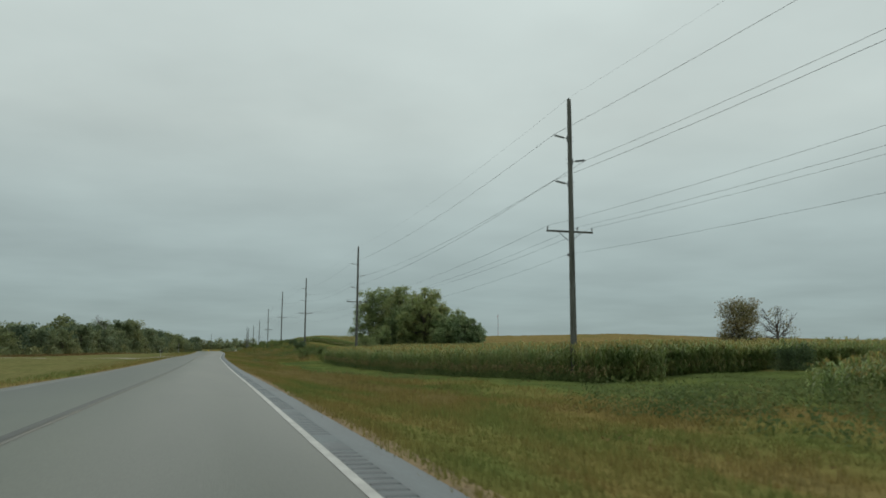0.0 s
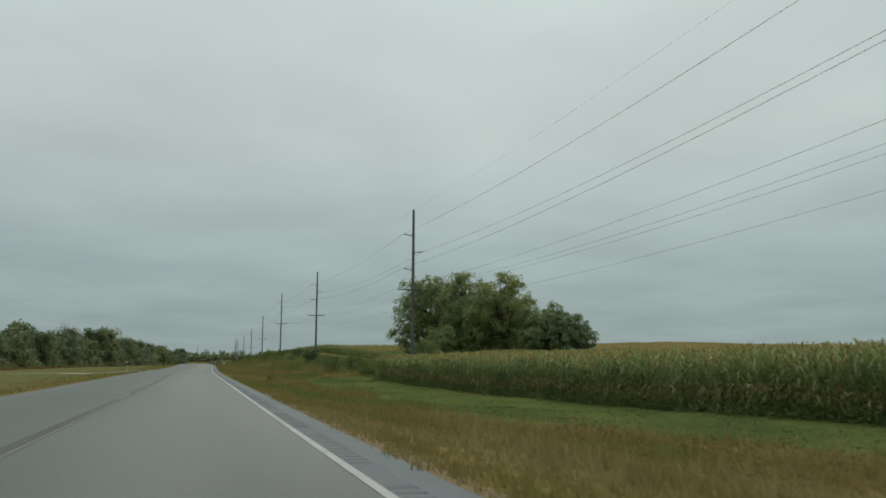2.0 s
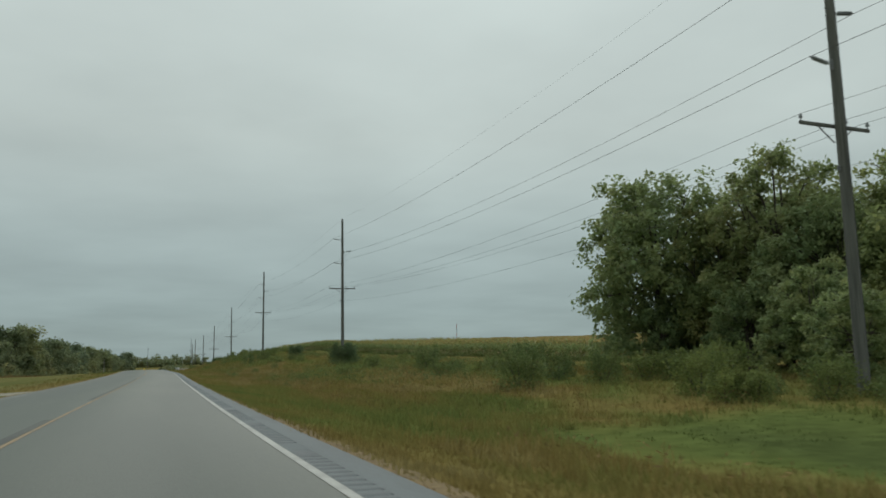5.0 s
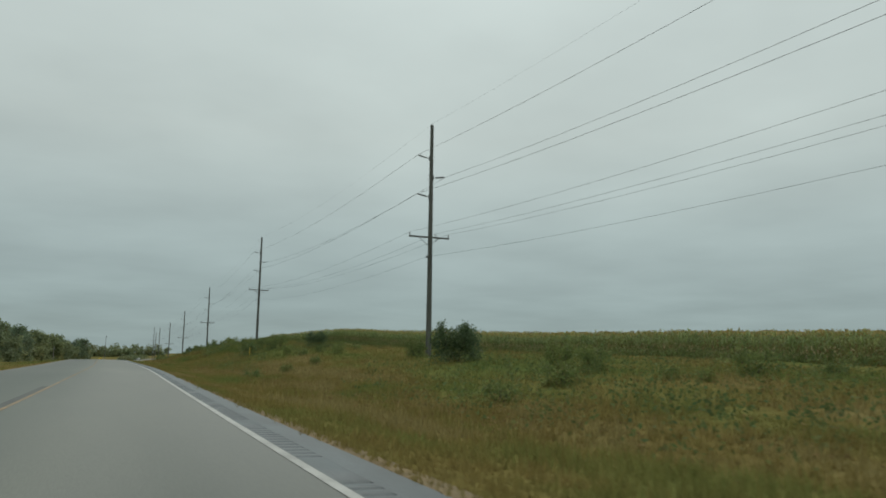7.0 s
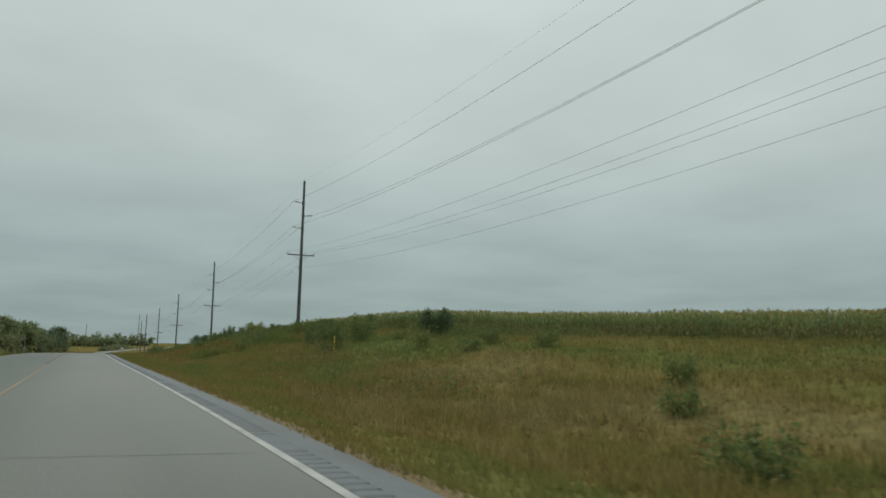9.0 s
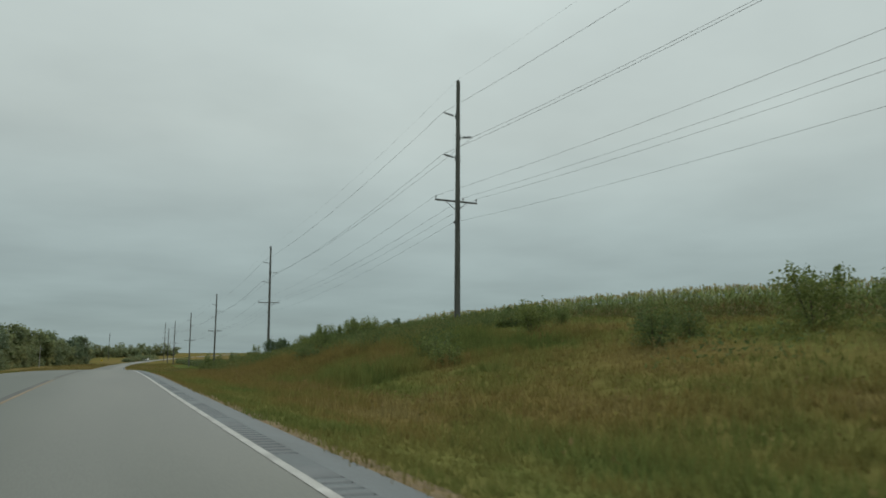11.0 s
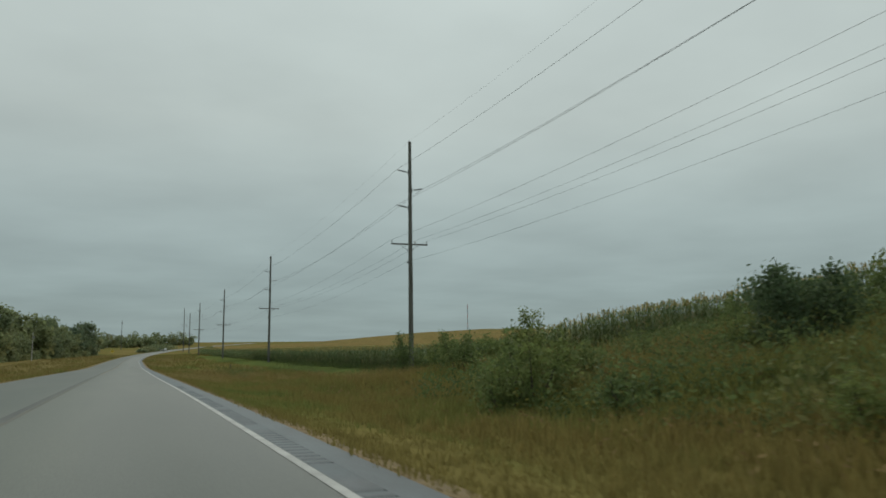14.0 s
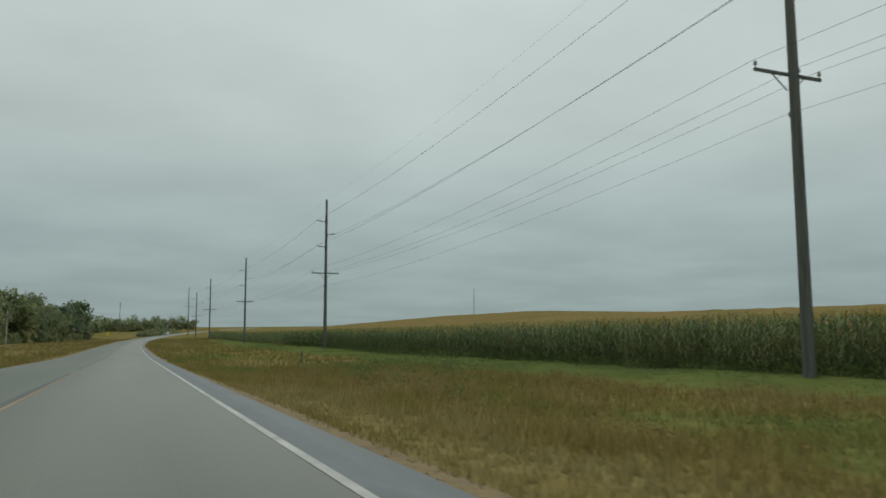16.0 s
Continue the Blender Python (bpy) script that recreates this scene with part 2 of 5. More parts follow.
# ---- mesh helpers ----
def mesh_from(name, verts, faces, mats, face_mats=None, smooth=False):
    me = bpy.data.meshes.new(name)
    verts = np.asarray(verts, dtype=np.float32).reshape(-1, 3)
    if isinstance(faces, np.ndarray):
        nf, k = faces.shape
        me.vertices.add(len(verts))
        me.vertices.foreach_set("co", verts.ravel())
        me.loops.add(nf * k)
        me.loops.foreach_set("vertex_index", faces.astype(np.int32).ravel())
        me.polygons.add(nf)
        me.polygons.foreach_set("loop_start", np.arange(0, nf * k, k, dtype=np.int32))
        me.update(calc_edges=True)
    else:
        me.from_pydata([tuple(v) for v in verts], [], faces)
    for m in mats:
        me.materials.append(m)
    if face_mats is not None:
        me.polygons.foreach_set("material_index", np.asarray(face_mats, dtype=np.int32))
    if smooth:
        me.polygons.foreach_set("use_smooth", np.ones(len(me.polygons), dtype=bool))
    me.update()
    return me


def part(name, bm, mat, parent, label=""):
    """One mesh object under a thing or under a part, from a bmesh or a mesh."""
    if isinstance(bm, bmesh.types.BMesh):
        me = bpy.data.meshes.new(name)
        bm.to_mesh(me)
        bm.free()
        me.materials.append(mat)
    else:
        me = bm
    ob = new(name, me)
    ob.parent = parent
    return tagged(ob, label)


def thing(name, label, category, group="", kind="", at=(0, 0, 0)):
    ob = new(name)
    ob.empty_display_size = 0.3
    ob.location = at
    return tagged(ob, label, category, group, kind)


def tube(bm, a, b, r0, r1, seg=8):
    """A tapered limb from a to b, added to bm."""
    a, b = Vector(a), Vector(b)
    q = (b - a).to_track_quat("Z", "Y").to_matrix().to_4x4()
    m = Matrix.Translation((a + b) / 2) @ q
    bmesh.ops.create_cone(bm, cap_ends=True, segments=seg, radius1=r0, radius2=r1, depth=(b - a).length, matrix=m)


def block(bm, centre, size, turn=None, bevel=0.0):
    m = Matrix.Translation(centre) @ (turn or Matrix()) @ Matrix.Diagonal((*size, 1))
    r = bmesh.ops.create_cube(bm, size=1, matrix=m)
    if bevel:
        es = {e for v in r["verts"] for e in v.link_edges}
        bmesh.ops.bevel(bm, geom=list(es), offset=bevel, segments=2, affect="EDGES")


# ---- the lie of the land ----
def smooth_line(ys, vs, lo, hi, sigma):
    g = np.arange(lo, hi, 2.0)
    v = np.interp(g, ys, vs)
    k = np.exp(-0.5 * (np.arange(-3 * sigma, 3 * sigma + 1, 2.0) / sigma) ** 2)
    k /= k.sum()
    pad = len(k) // 2
    ve = np.concatenate([v[0] - (v[1] - v[0]) * np.arange(pad, 0, -1), v, v[-1] + (v[-1] - v[-2]) * np.arange(1, pad + 1)])
    return g, np.convolve(ve, k, "valid")[: len(g)]


# right edge line: x along y, and height of the road along y
EDGE_Y, EDGE_X = smooth_line(
    [-300, 0, 32, 62, 85, 116, 134, 190, 214, 230, 288, 310, 335, 360, 396, 470, 560, 640, 760, 900, 1100, 1500],
    [0.6, 1.23, 1.48, 1.56, 1.72, 1.78, 1.86, 3.12, 3.62, 4.02, 3.88, 4.06, 4.38, 4.68, 4.92, 5.85, 7.2, 10.5, 20, 38, 78, 190], -300, 1500, 10)
ROAD_Y, ROAD_Z = smooth_line(
    [-300, 0, 24, 48, 72, 97, 122, 183, 220, 279, 303, 327, 351, 376, 388, 470, 560, 640, 760, 900, 1100, 1500],
    [1.5, 0.0, -0.25, -0.55, -0.73, -0.86, -0.95, -1.25, -1.22, -1.3, -1.3, -1.53, -1.92, -2.44, -2.72, -4.5, -5.5, -5.9, -6.2, -6.0, -5.0, -2.0], -300, 1500, 8)


def edge_x(y):
    return np.interp(y, EDGE_Y, EDGE_X)


def road_z(y):
    return np.interp(y, ROAD_Y, ROAD_Z)


LANE = 3.6
SHOULDER = 0.66
# height of the land above the road, at distances to the right of the edge line
RIGHT_U = [1.3, 4.0, 7.5, 13, 20, 28, 45, 80, 160, 500]
RIGHT_H = {
    -100: (-0.10, -0.6, -1.0, -1.0, -0.9, -0.8, -0.5, -0.2, 0.0, 0.2),
    50: (-0.10, -0.6, -1.0, -1.1, -1.05, -0.8, -0.3, 0.1, 0.4, 0.8),
    100: (-0.10, -0.6, -1.0, -1.15, -1.1, -0.85, -0.35, 0.4, 0.9, 1.2),
    140: (-0.10, -0.6, -1.0, -0.95, -0.75, -0.4, -0.1, 0.6, 1.4, 1.6),
    180: (-0.10, -0.6, -0.9, -0.5, 0.1, 0.3, 0.4, 1.1, 2.2, 1.6),
    235: (-0.10, -0.6, -0.8, -0.1, 0.8, 1.5, 1.6, 2.5, 3.9, 0.6),
    285: (-0.10, -0.5, -0.6, 0.5, 1.8, 2.55, 2.6, 3.4, 5.7, -3.0),
    325: (-0.10, -0.5, -0.4, 1.1, 2.8, 4.0, 4.05, 4.7, 5.2, -2.0),
    350: (-0.10, -0.5, -0.5, 0.8, 2.2, 3.6, 4.2, 4.6, 5.3, -1.0),
    375: (-0.10, -0.5, -0.8, -0.1, 0.8, 1.7, 2.2, 3.4, 5.8, 0.0),
    405: (-0.10, -0.5, -0.9, -0.8, -0.7, -0.5, -0.2, 2.0, 7.0, 7.5),
    500: (-0.10, -0.4, -0.5, -0.3, 0.0, 0.3, 0.5, 1.2, 6.2, 6.5),
    600: (-0.10, -0.3, -0.2, 0.0, 0.2, 0.3, 0.6, 2.0, 6.9, 7.0),
    690: (-0.10, -0.3, -0.2, 0.0, 0.2, 0.4, 0.7, 3.2, 9.4, 8.4),
    800: (-0.10, -0.3, -0.2, 0.0, 0.2, 0.4, 0.8, 2.6, 9.3, 8.0),
    970: (-0.10, -0.3, -0.2, 0.0, 0.2, 0.4, 0.8, 1.5, 4.2, 4.0),
    1500: (-0.10, -0.3, -0.2, 0.0, 0.2, 0.4, 0.8, 1.5, 2.0, 3.0),
}
LEFT_U = [1.5, 4.5, 9, 18, 40, 120, 500]
LEFT_H = {
    -100: (-0.10, -0.45, -0.8, -0.7, -0.6, -0.4, 0.0),
    60: (-0.10, -0.45, -0.8, -0.7, -0.6, -0.4, 0.0),
    160: (-0.10, -0.35, -0.5, -0.5, -0.5, -0.6, 0.0),
    260: (-0.10, -0.35, -0.6, -0.9, -1.4, -2.0, -2.0),
    420: (-0.10, -0.4, -0.7, -0.9, -1.2, -1.5, -1.5),
    600: (-0.10, -0.2, -0.2, 0.0, 0.2, 0.5, 1.0),
    1500: (-0.10, -0.2, 0.0, 0.4, 0.8, 1.5, 3.0),
}


def side_height(u, y, us, table):
    """Bilinear with a soft step between stations."""
    ks = np.array(sorted(table))
    rows = np.array([table[k] for k in ks])
    yy = np.clip(y, ks[0], ks[-1] - 1e-3)
    i = np.clip(np.searchsorted(ks, yy, side="right") - 1, 0, len(ks) - 2)
    f = (yy - ks[i]) / (ks[i + 1] - ks[i])
    f = f * f * (3 - 2 * f) * 0.6 + f * 0.4
    uu = np.clip(u, us[0], us[-1])
    j = np.clip(np.searchsorted(us, uu, side="right") - 1, 0, len(us) - 2)
    ua = np.array(us)
    g = (uu - ua[j]) / (ua[j + 1] - ua[j])
    a = rows[i, j] * (1 - g) + rows[i, j + 1] * g
    b = rows[i + 1, j] * (1 - g) + rows[i + 1, j + 1] * g
    return a * (1 - f) + b * f


def land(x, y):
    """Height of the ground, without the pavement."""
    x, y = np.asarray(x, float), np.asarray(y, float)
    u = x - edge_x(y)
    r = side_height(u, y, RIGHT_U, RIGHT_H)
    l = side_height(-u - 2 * LANE, y, LEFT_U, LEFT_H)
    h = np.where(u > -LANE, r, l)
    edge = np.where(u > -LANE, u, -u - 2 * LANE)
    h = np.where(edge < 1.3, -0.10 - 0.1 * np.clip(1.3 - edge, 0, 1), h)
    lumps = 0.10 * np.sin(x * 0.31 + y * 0.17) * np.sin(y * 0.23 - x * 0.11) + 0.05 * np.sin(x * 0.9 + 1.3) * np.sin(y * 0.7)
    far = np.clip((edge - 3) / 6, 0, 1)
    return road_z(y) + h + lumps * far


def gravel_width(y):
    """How far the bare gravel reaches past the shoulder."""
    return 0.12 + 0.06 * np.sin(y * 0.9) * np.sin(y * 0.31) + 0.28 * np.exp(-((y - 34) / 11) ** 2) + 0.3 * np.exp(-((y - 398) / 24) ** 2) + 0.1 * np.exp(-((y - 120) / 14) ** 2) + 0.25 * np.exp(-((y - 313) / 9) ** 2)


def surface(x, y):
    """The ground, or the gravel where it lies on top."""
    u = x - edge_x(y)
    g = np.interp(u, [0.76, 0.96, 1.16, 1.66], [-0.042, -0.055, -0.10, -0.4])
    return np.maximum(land(x, y), np.where((u > 0) & (u < 1.66), road_z(y) + g, -99))


def land1(x, y):
    return float(land(x, y))


# ---- what grows on the verge ----
LATTICE = np.random.default_rng(91).random((8, 128, 128))


def soft_noise(x, y, k):
    """Smooth lattice noise between 0 and 1."""
    x, y = np.asarray(x, float), np.asarray(y, float)
    i, j = np.floor(x).astype(int), np.floor(y).astype(int)
    a, b = x - i, y - j
    a, b = a * a * (3 - 2 * a), b * b * (3 - 2 * b)
    g = LATTICE[k]
    p, q = g[i % 128, j % 128], g[(i + 1) % 128, j % 128]
    r, t = g[i % 128, (j + 1) % 128], g[(i + 1) % 128, (j + 1) % 128]
    return (p * (1 - a) + q * a) * (1 - b) + (r * (1 - a) + t * a) * b


def mown_mask(x, y):
    """1 on the mown lanes before the corn, fading to 0 round them."""
    u = x - edge_x(y)
    rough = 2.2 * (soft_noise(x / 3, y / 7, 6) - 0.5)
    near = np.interp(y, [0, 50, 58, 66, 75, 145], [22, 20, 16, 11.5, 8, 7.6]) + rough
    a = np.clip((u - near) / 1.6, 0, 1) * (u < np.interp(y, [0, 50, 100, 135, 145], [30, 24, 17.5, 17.5, 17.5])) * np.clip((y - 10) / 4, 0, 1) * np.clip((143 + rough - y) / 2.5, 0, 1)
    b = np.clip((u - 17 - rough) / 1.6, 0, 1) * (u < 27) * np.clip((y - 392) / 5, 0, 1) * np.clip((640 - y) / 8, 0, 1)
    c = np.clip((u - 17.5 - rough) / 1.6, 0, 1) * (u < 46) * np.clip((y - np.interp(u, [17, 24, 30], [24, 29, 28.5]) - rough) / 2, 0, 1) * (y < 62)
    return np.maximum(np.maximum(a, b), c)


def verge_tone(x, y):
    """0 fresh green, 0.5 olive brown, 0.75 rust, 1 straw: which plants stand where."""
    u = x - edge_x(y)
    side = np.where(u > -LANE, u, -u - 2 * LANE)
    n = 0.46 * soft_noise(u / 4.2, y / 12, 1) + 0.34 * soft_noise(u / 1.7, y / 4.2, 2) + 0.20 * soft_noise(u / 0.6, y / 1.4, 3)
    t = 0.48 + (n - 0.5) * 1.8
    t = t + np.interp(side, [0.7, 1.2, 2.6, 4.0, 7.5, 12, 18, 30], [0.2, 0.08, -0.03, 0.05, 0.12, 0.06, -0.04, -0.06])
    t = t + np.exp(-((y - 322) / 30) ** 2) * np.interp(side, [3, 4.5, 8, 12, 18], [0.04, 0.08, 0.08, 0.02, -0.08])
    t = t + np.interp(y, [0, 80, 150, 185, 250, 290], [0.1, 0.09, 0.04, 0.17, 0.17, 0.05])
    for cu, cy, ru, ry, k in ((11.5, 228, 2.4, 7, 0.4), (7.5, 214, 1.6, 6, 0.3), (9.0, 196, 2.0, 8, 0.25), (22, 207, 8, 11, -0.4), (13, 370, 8, 12, 0.1), (17, 146, 5, 3, 0.3), (5.5, 92, 1.6, 16, 0.2), (6, 44, 2.2, 14, 0.2)):
        t = t + k * np.exp(-((u - cu) / ru) ** 2 - ((y - cy) / ry) ** 2)
    t = t + np.where(u < -LANE, np.interp(y, [320, 380], [0, 0.12]), 0) + np.interp(y, [368, 385, 440, 520], [0, 0.16, 0.16, 0.2])
    t = np.minimum(t, np.interp(y, [292, 312, 378, 396], [1, 0.7, 0.7, 1]) + 0.1 * (n - 0.5))
    m = mown_mask(x, y)
    return np.clip(t, 0.12, 1) * (1 - m) + np.clip(0.1 + 0.9 * (n - 0.5), 0, 0.4) * m


def set_tone(me, tone):
    me.attributes.new("tone", "FLOAT", "POINT").data.foreach_set("value", np.asarray(tone, dtype=np.float32))


# ---- ground ----
def stations(spans):
    out = []
    for a, b, s in spans:
        out += list(np.arange(a, b, s))
    return np.array(out)


gx = stations([(-3600, -400, 320), (-400, -100, 25), (-100, -20, 5), (-20, 14, 1.0), (14, 60, 2.0), (60, 200, 10), (200, 500, 40), (500, 3700, 320)])
gy = stations([(-700, -100, 60), (-100, 460, 4), (460, 1000, 12), (1000, 1500, 50), (1500, 4700, 320)])
GX, GY = np.meshgrid(gx, gy)
GXX = GX + edge_x(GY) * (np.abs(GX) < 400)
GZ = land(GXX, GY)
verts = np.stack([GXX, GY, GZ], -1).reshape(-1, 3)
nx, ny = len(gx), len(gy)
ii = (np.arange(ny - 1)[:, None] * nx + np.arange(nx - 1)[None]).ravel()
quads = np.stack([ii, ii + 1, ii + nx + 1, ii + nx], -1)
cen = verts[quads].mean(1)
cu = cen[:, 0] - edge_x(cen[:, 1])
lawn = (cu < -2 * LANE - 5) & (cen[:, 1] < 318 + 14 * np.sin(cu * 0.11))
ground = new("ground", mesh_from("ground", verts, quads, [M_GROUND, M_LAWN], lawn.astype(int), smooth=True))
set_tone(ground.data, verge_tone(verts[:, 0], verts[:, 1]))
tagged(ground, "rolling grassland of rough brown and green verge", "ground", kind="structure")


def ribbon(name, y0, y1, step, profile, mat, label, category):
    """A strip along the road: profile gives (offset from the edge line, height above the road) across it."""
    ys = np.append(np.arange(y0, y1, step), y1)
    k = len(profile)
    v = []
    for y in ys:
        ex, rz = edge_x(y), road_z(y)
        v += [(ex + o, y, rz + h) for o, h in profile]
    f = np.array([(i * k + j, i * k + j + 1, (i + 1) * k + j + 1, (i + 1) * k + j) for i in range(len(ys) - 1) for j in range(k - 1)])
    ob = new(name, mesh_from(name, v, f, [mat]))
    return tagged(ob, label, category, kind="structure")


def crown(o):
    return 0.07 - 0.02 * abs(o + LANE)


road = ribbon("road", -300, 1500, 3, [(-2 * LANE - 0.15, -0.2), (-2 * LANE - 0.15, crown(-2 * LANE)), (-LANE, crown(-LANE)), (0.065, crown(0.065)), (0.065, -0.2)], M_ASPHALT,
              "two-lane road of worn pale grey asphalt, damp", "road")
ribbon("shoulder_right", -300, 1500, 3, [(0.065, crown(0.065) - 0.006), (0.085, crown(0.085) - 0.006)], M_SHOULDER, "narrow bluish asphalt shoulder beside the edge line", "road shoulder")
ribbon("shoulder_right_outer", -300, 1500, 3, [(0.36, crown(0.36) - 0.006), (SHOULDER + 0.1, crown(SHOULDER) - 0.02), (SHOULDER + 0.1, -0.2)], M_SHOULDER, "bluish asphalt shoulder next to the verge", "road shoulder")
ribbon("shoulder_left", -300, 1500, 3, [(-2 * LANE - 0.5, -0.2), (-2 * LANE - 0.5, crown(-2 * LANE - 0.5)), (-2 * LANE - 0.15, crown(-2 * LANE - 0.15) - 0.006)], M_ASPHALT, "narrow asphalt shoulder on the far side of the road", "road shoulder")
ribbon("gravel_right", -300, 900, 3, [(SHOULDER + 0.1, -0.042), (SHOULDER + 0.3, -0.055), (SHOULDER + 0.5, -0.10), (SHOULDER + 1.0, -0.4)], M_GRAVEL, "strip of tan gravel along the shoulder", "gravel strip")
ribbon("gravel_left", -300, 900, 3, [(-2 * LANE - 1.9, -0.4), (-2 * LANE - 1.2, -0.10), (-2 * LANE - 0.8, -0.06), (-2 * LANE - 0.5, -0.05)], M_GRAVEL, "strip of tan gravel along the road", "gravel strip")


def line_strip(name, off, width, spans, mat, label):
    v, f = [], []
    for a, b in spans:
        ys = np.append(np.arange(a, b, 3.0), b)
        base = len(v)
        for y in ys:
            ex, rz = edge_x(y), road_z(y)
            v += [(ex + off - width / 2, y, rz + crown(off - width / 2) + 0.004), (ex + off + width / 2, y, rz + crown(off + width / 2) + 0.004)]
        f += [(base + 2 * i, base + 2 * i + 1, base + 2 * i + 3, base + 2 * i + 2) for i in range(len(ys) - 1)]
    ob = new(name, mesh_from(name, v, f, [mat]))
    return tagged(ob, label, "road marking", kind="structure")


line_strip("edge_line_right", 0, 0.105, [(-300, 1500)], M_WHITE, "solid white edge line, slightly worn")
line_strip("edge_line_left", -2 * LANE, 0.12, [(-300, 1500)], M_WHITE_WORN, "worn white edge line on the far side")
line_strip("centre_line", -LANE + 0.06, 0.08, [(104, 300), (402, 1500)], M_YELLOW, "faded yellow centre line")
line_strip("worn_centre_line", -LANE + 0.06, 0.09, [(-300, 104), (300, 402)], M_YELLOW_WORN, "almost worn-off yellow centre line")
rs = random.Random(5)
line_strip("tar_seam", -LANE - 0.08, 0.17, [(-300, 72), (76, 140), (150, 196), (262, 300), (303, 420), (426, 600)], M_TAR, "dark sealed seam along the middle of the road")

# cracks across the lane
v, f = [], []
for y, far in ((20.5, 0), (15.5, 1), (193.8, 0), (228.2, 0), (251, 1), (271, 0), (313.7, 0), (352, 1), (376.3, 0)):
    a, b = (rs.uniform(-6.8, -6.0), rs.uniform(-4.6, -4.0)) if far else (rs.uniform(-3.5, -2.0), rs.uniform(-0.3, 0.0))
    n = 10
    w = rs.uniform(0.008, 0.016)
    base = len(v)
    for k in range(n + 1):
        o = a + (b - a) * k / n
        yy = y + rs.uniform(-0.02, 0.02)
        z = road_z(yy) + crown(o) + 0.0035
        v += [(edge_x(yy) + o, yy - w, z), (edge_x(yy) + o, yy + w, z)]
    f += [(base + 2 * k, base + 2 * k + 2, base + 2 * k + 3, base + 2 * k + 1) for k in range(n)]
tagged(new("crack_seals", mesh_from("crack_seals", v, f, [M_TAR])), "thin dark cracks across the lane", "crack", kind="structure")

# rumble strip: a band of the shoulder with milled grooves
v, f, fm = [], [], []


def rumble_row(y, dip):
    ex, rz = edge_x(y), road_z(y)
    v.extend([(ex + 0.085, y, rz + crown(0.085) - 0.006), (ex + 0.115, y, rz + crown(0.115) - 0.006 - dip),
              (ex + 0.335, y, rz + crown(0.335) - 0.006 - dip), (ex + 0.36, y, rz + crown(0.36) - 0.006)])


y = -20.0
rumble_row(y, 0)
rows = [0]
while y < 368.0:
    start, count = y, 12
    for c in range(count):
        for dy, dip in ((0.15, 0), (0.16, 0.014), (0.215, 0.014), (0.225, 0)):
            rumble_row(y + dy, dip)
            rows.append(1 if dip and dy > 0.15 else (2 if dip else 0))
        y += 0.30
    y += 1.5
rumble_row(y, 0)
rows.append(0)
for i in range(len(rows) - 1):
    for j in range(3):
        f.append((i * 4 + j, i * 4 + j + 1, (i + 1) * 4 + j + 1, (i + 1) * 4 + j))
        # groove faces take the near-black that stands in for shade
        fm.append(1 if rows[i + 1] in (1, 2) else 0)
tagged(new("rumble_strip", mesh_from("rumble_strip", v, np.array(f), [M_SHOULDER, M_GROOVE], fm)), "milled rumble strip in the shoulder, its grooves coloured near-black for shade", "rumble strip", kind="structure")

ribbon("shoulder_right_far", y + 0.0, 1500, 3, [(0.085, crown(0.085) - 0.006), (0.36, crown(0.36) - 0.006)], M_SHOULDER, "smooth bluish asphalt shoulder past the rumble strip", "road shoulder")

# pebbles spilled along the gravel edge
n = 5000
py = RNG.uniform(-4, 440, n)
pu = SHOULDER + 0.08 + np.abs(RNG.normal(0, 0.9, n)) * gravel_width(py)
px = edge_x(py) + pu
pz = surface(px, py)
r = RNG.uniform(0.008, 0.028, n)
octa = np.array([(1, 0, 0), (0, 1, 0), (-1, 0, 0), (0, -1, 0), (0, 0, 0.7), (0, 0, -0.7)])
tri = np.array([(0, 1, 4), (1, 2, 4), (2, 3, 4), (3, 0, 4), (1, 0, 5), (2, 1, 5), (3, 2, 5), (0, 3, 5)])
pv = (octa[None] * (r[:, None, None] * RNG.uniform(0.7, 1.3, (n, 6, 1))) + np.stack([px, py, pz], -1)[:, None]).reshape(-1, 3)
pf = (tri[None] + 6 * np.arange(n)[:, None, None]).reshape(-1, 3)
tagged(new("pebbles", mesh_from("pebbles", pv, pf, [M_STONE])), "tan pebbles scattered along the shoulder's edge", "pebbles", kind="stuff")

# driveway on the far side
v, f = [], []
for i, o in enumerate(np.linspace(0.8, 75, 40)):
    yc = 168 + 0.02 * o + 0.0012 * o * o
    half = 2.6 + 3.2 * math.exp(-o / 3.0)
    for s in (-1, -0.5, 0.5, 1):
        yy = yc + s * half
        xx = edge_x(yy) - 2 * LANE - o
        v.append((xx, yy, max(land1(xx, yy), road_z(yy) - 0.10 - 0.03 * o if o < 6 else -99) + 0.05 - 0.08 * (abs(s) > 0.9)))
for i in range(39):
    for j in range(3):
        f.append((i * 4 + j, i * 4 + j + 1, (i + 1) * 4 + j + 1, (i + 1) * 4 + j))
tagged(new("driveway", mesh_from("driveway", v, f, [M_DRIVE], smooth=True)), "pale gravel driveway joining the road", "driveway", kind="structure")


# ---- utility poles and wires ----
ARM_DROPS = ((3.25, -1), (5.1, 1), (6.95, -1))
WIDE_DROPS = ((3.5, -1), (5.75, 1), (8.1, -1))
CROSS = 10.72


def post_insulator(side):
    bm = bmesh.new()
    a, b = Vector((side * 0.2, 0, 0)), Vector((side * 1.42, 0, 0.20))
    tube(bm, a, b, 0.035, 0.03, 8)
    for k in range(9):
        p = a.lerp(b, 0.25 + 0.075 * k)
        d = (b - a).normalized() * 0.02
        tube(bm, p - d, p + d, 0.1, 0.07, 10)
    return bm


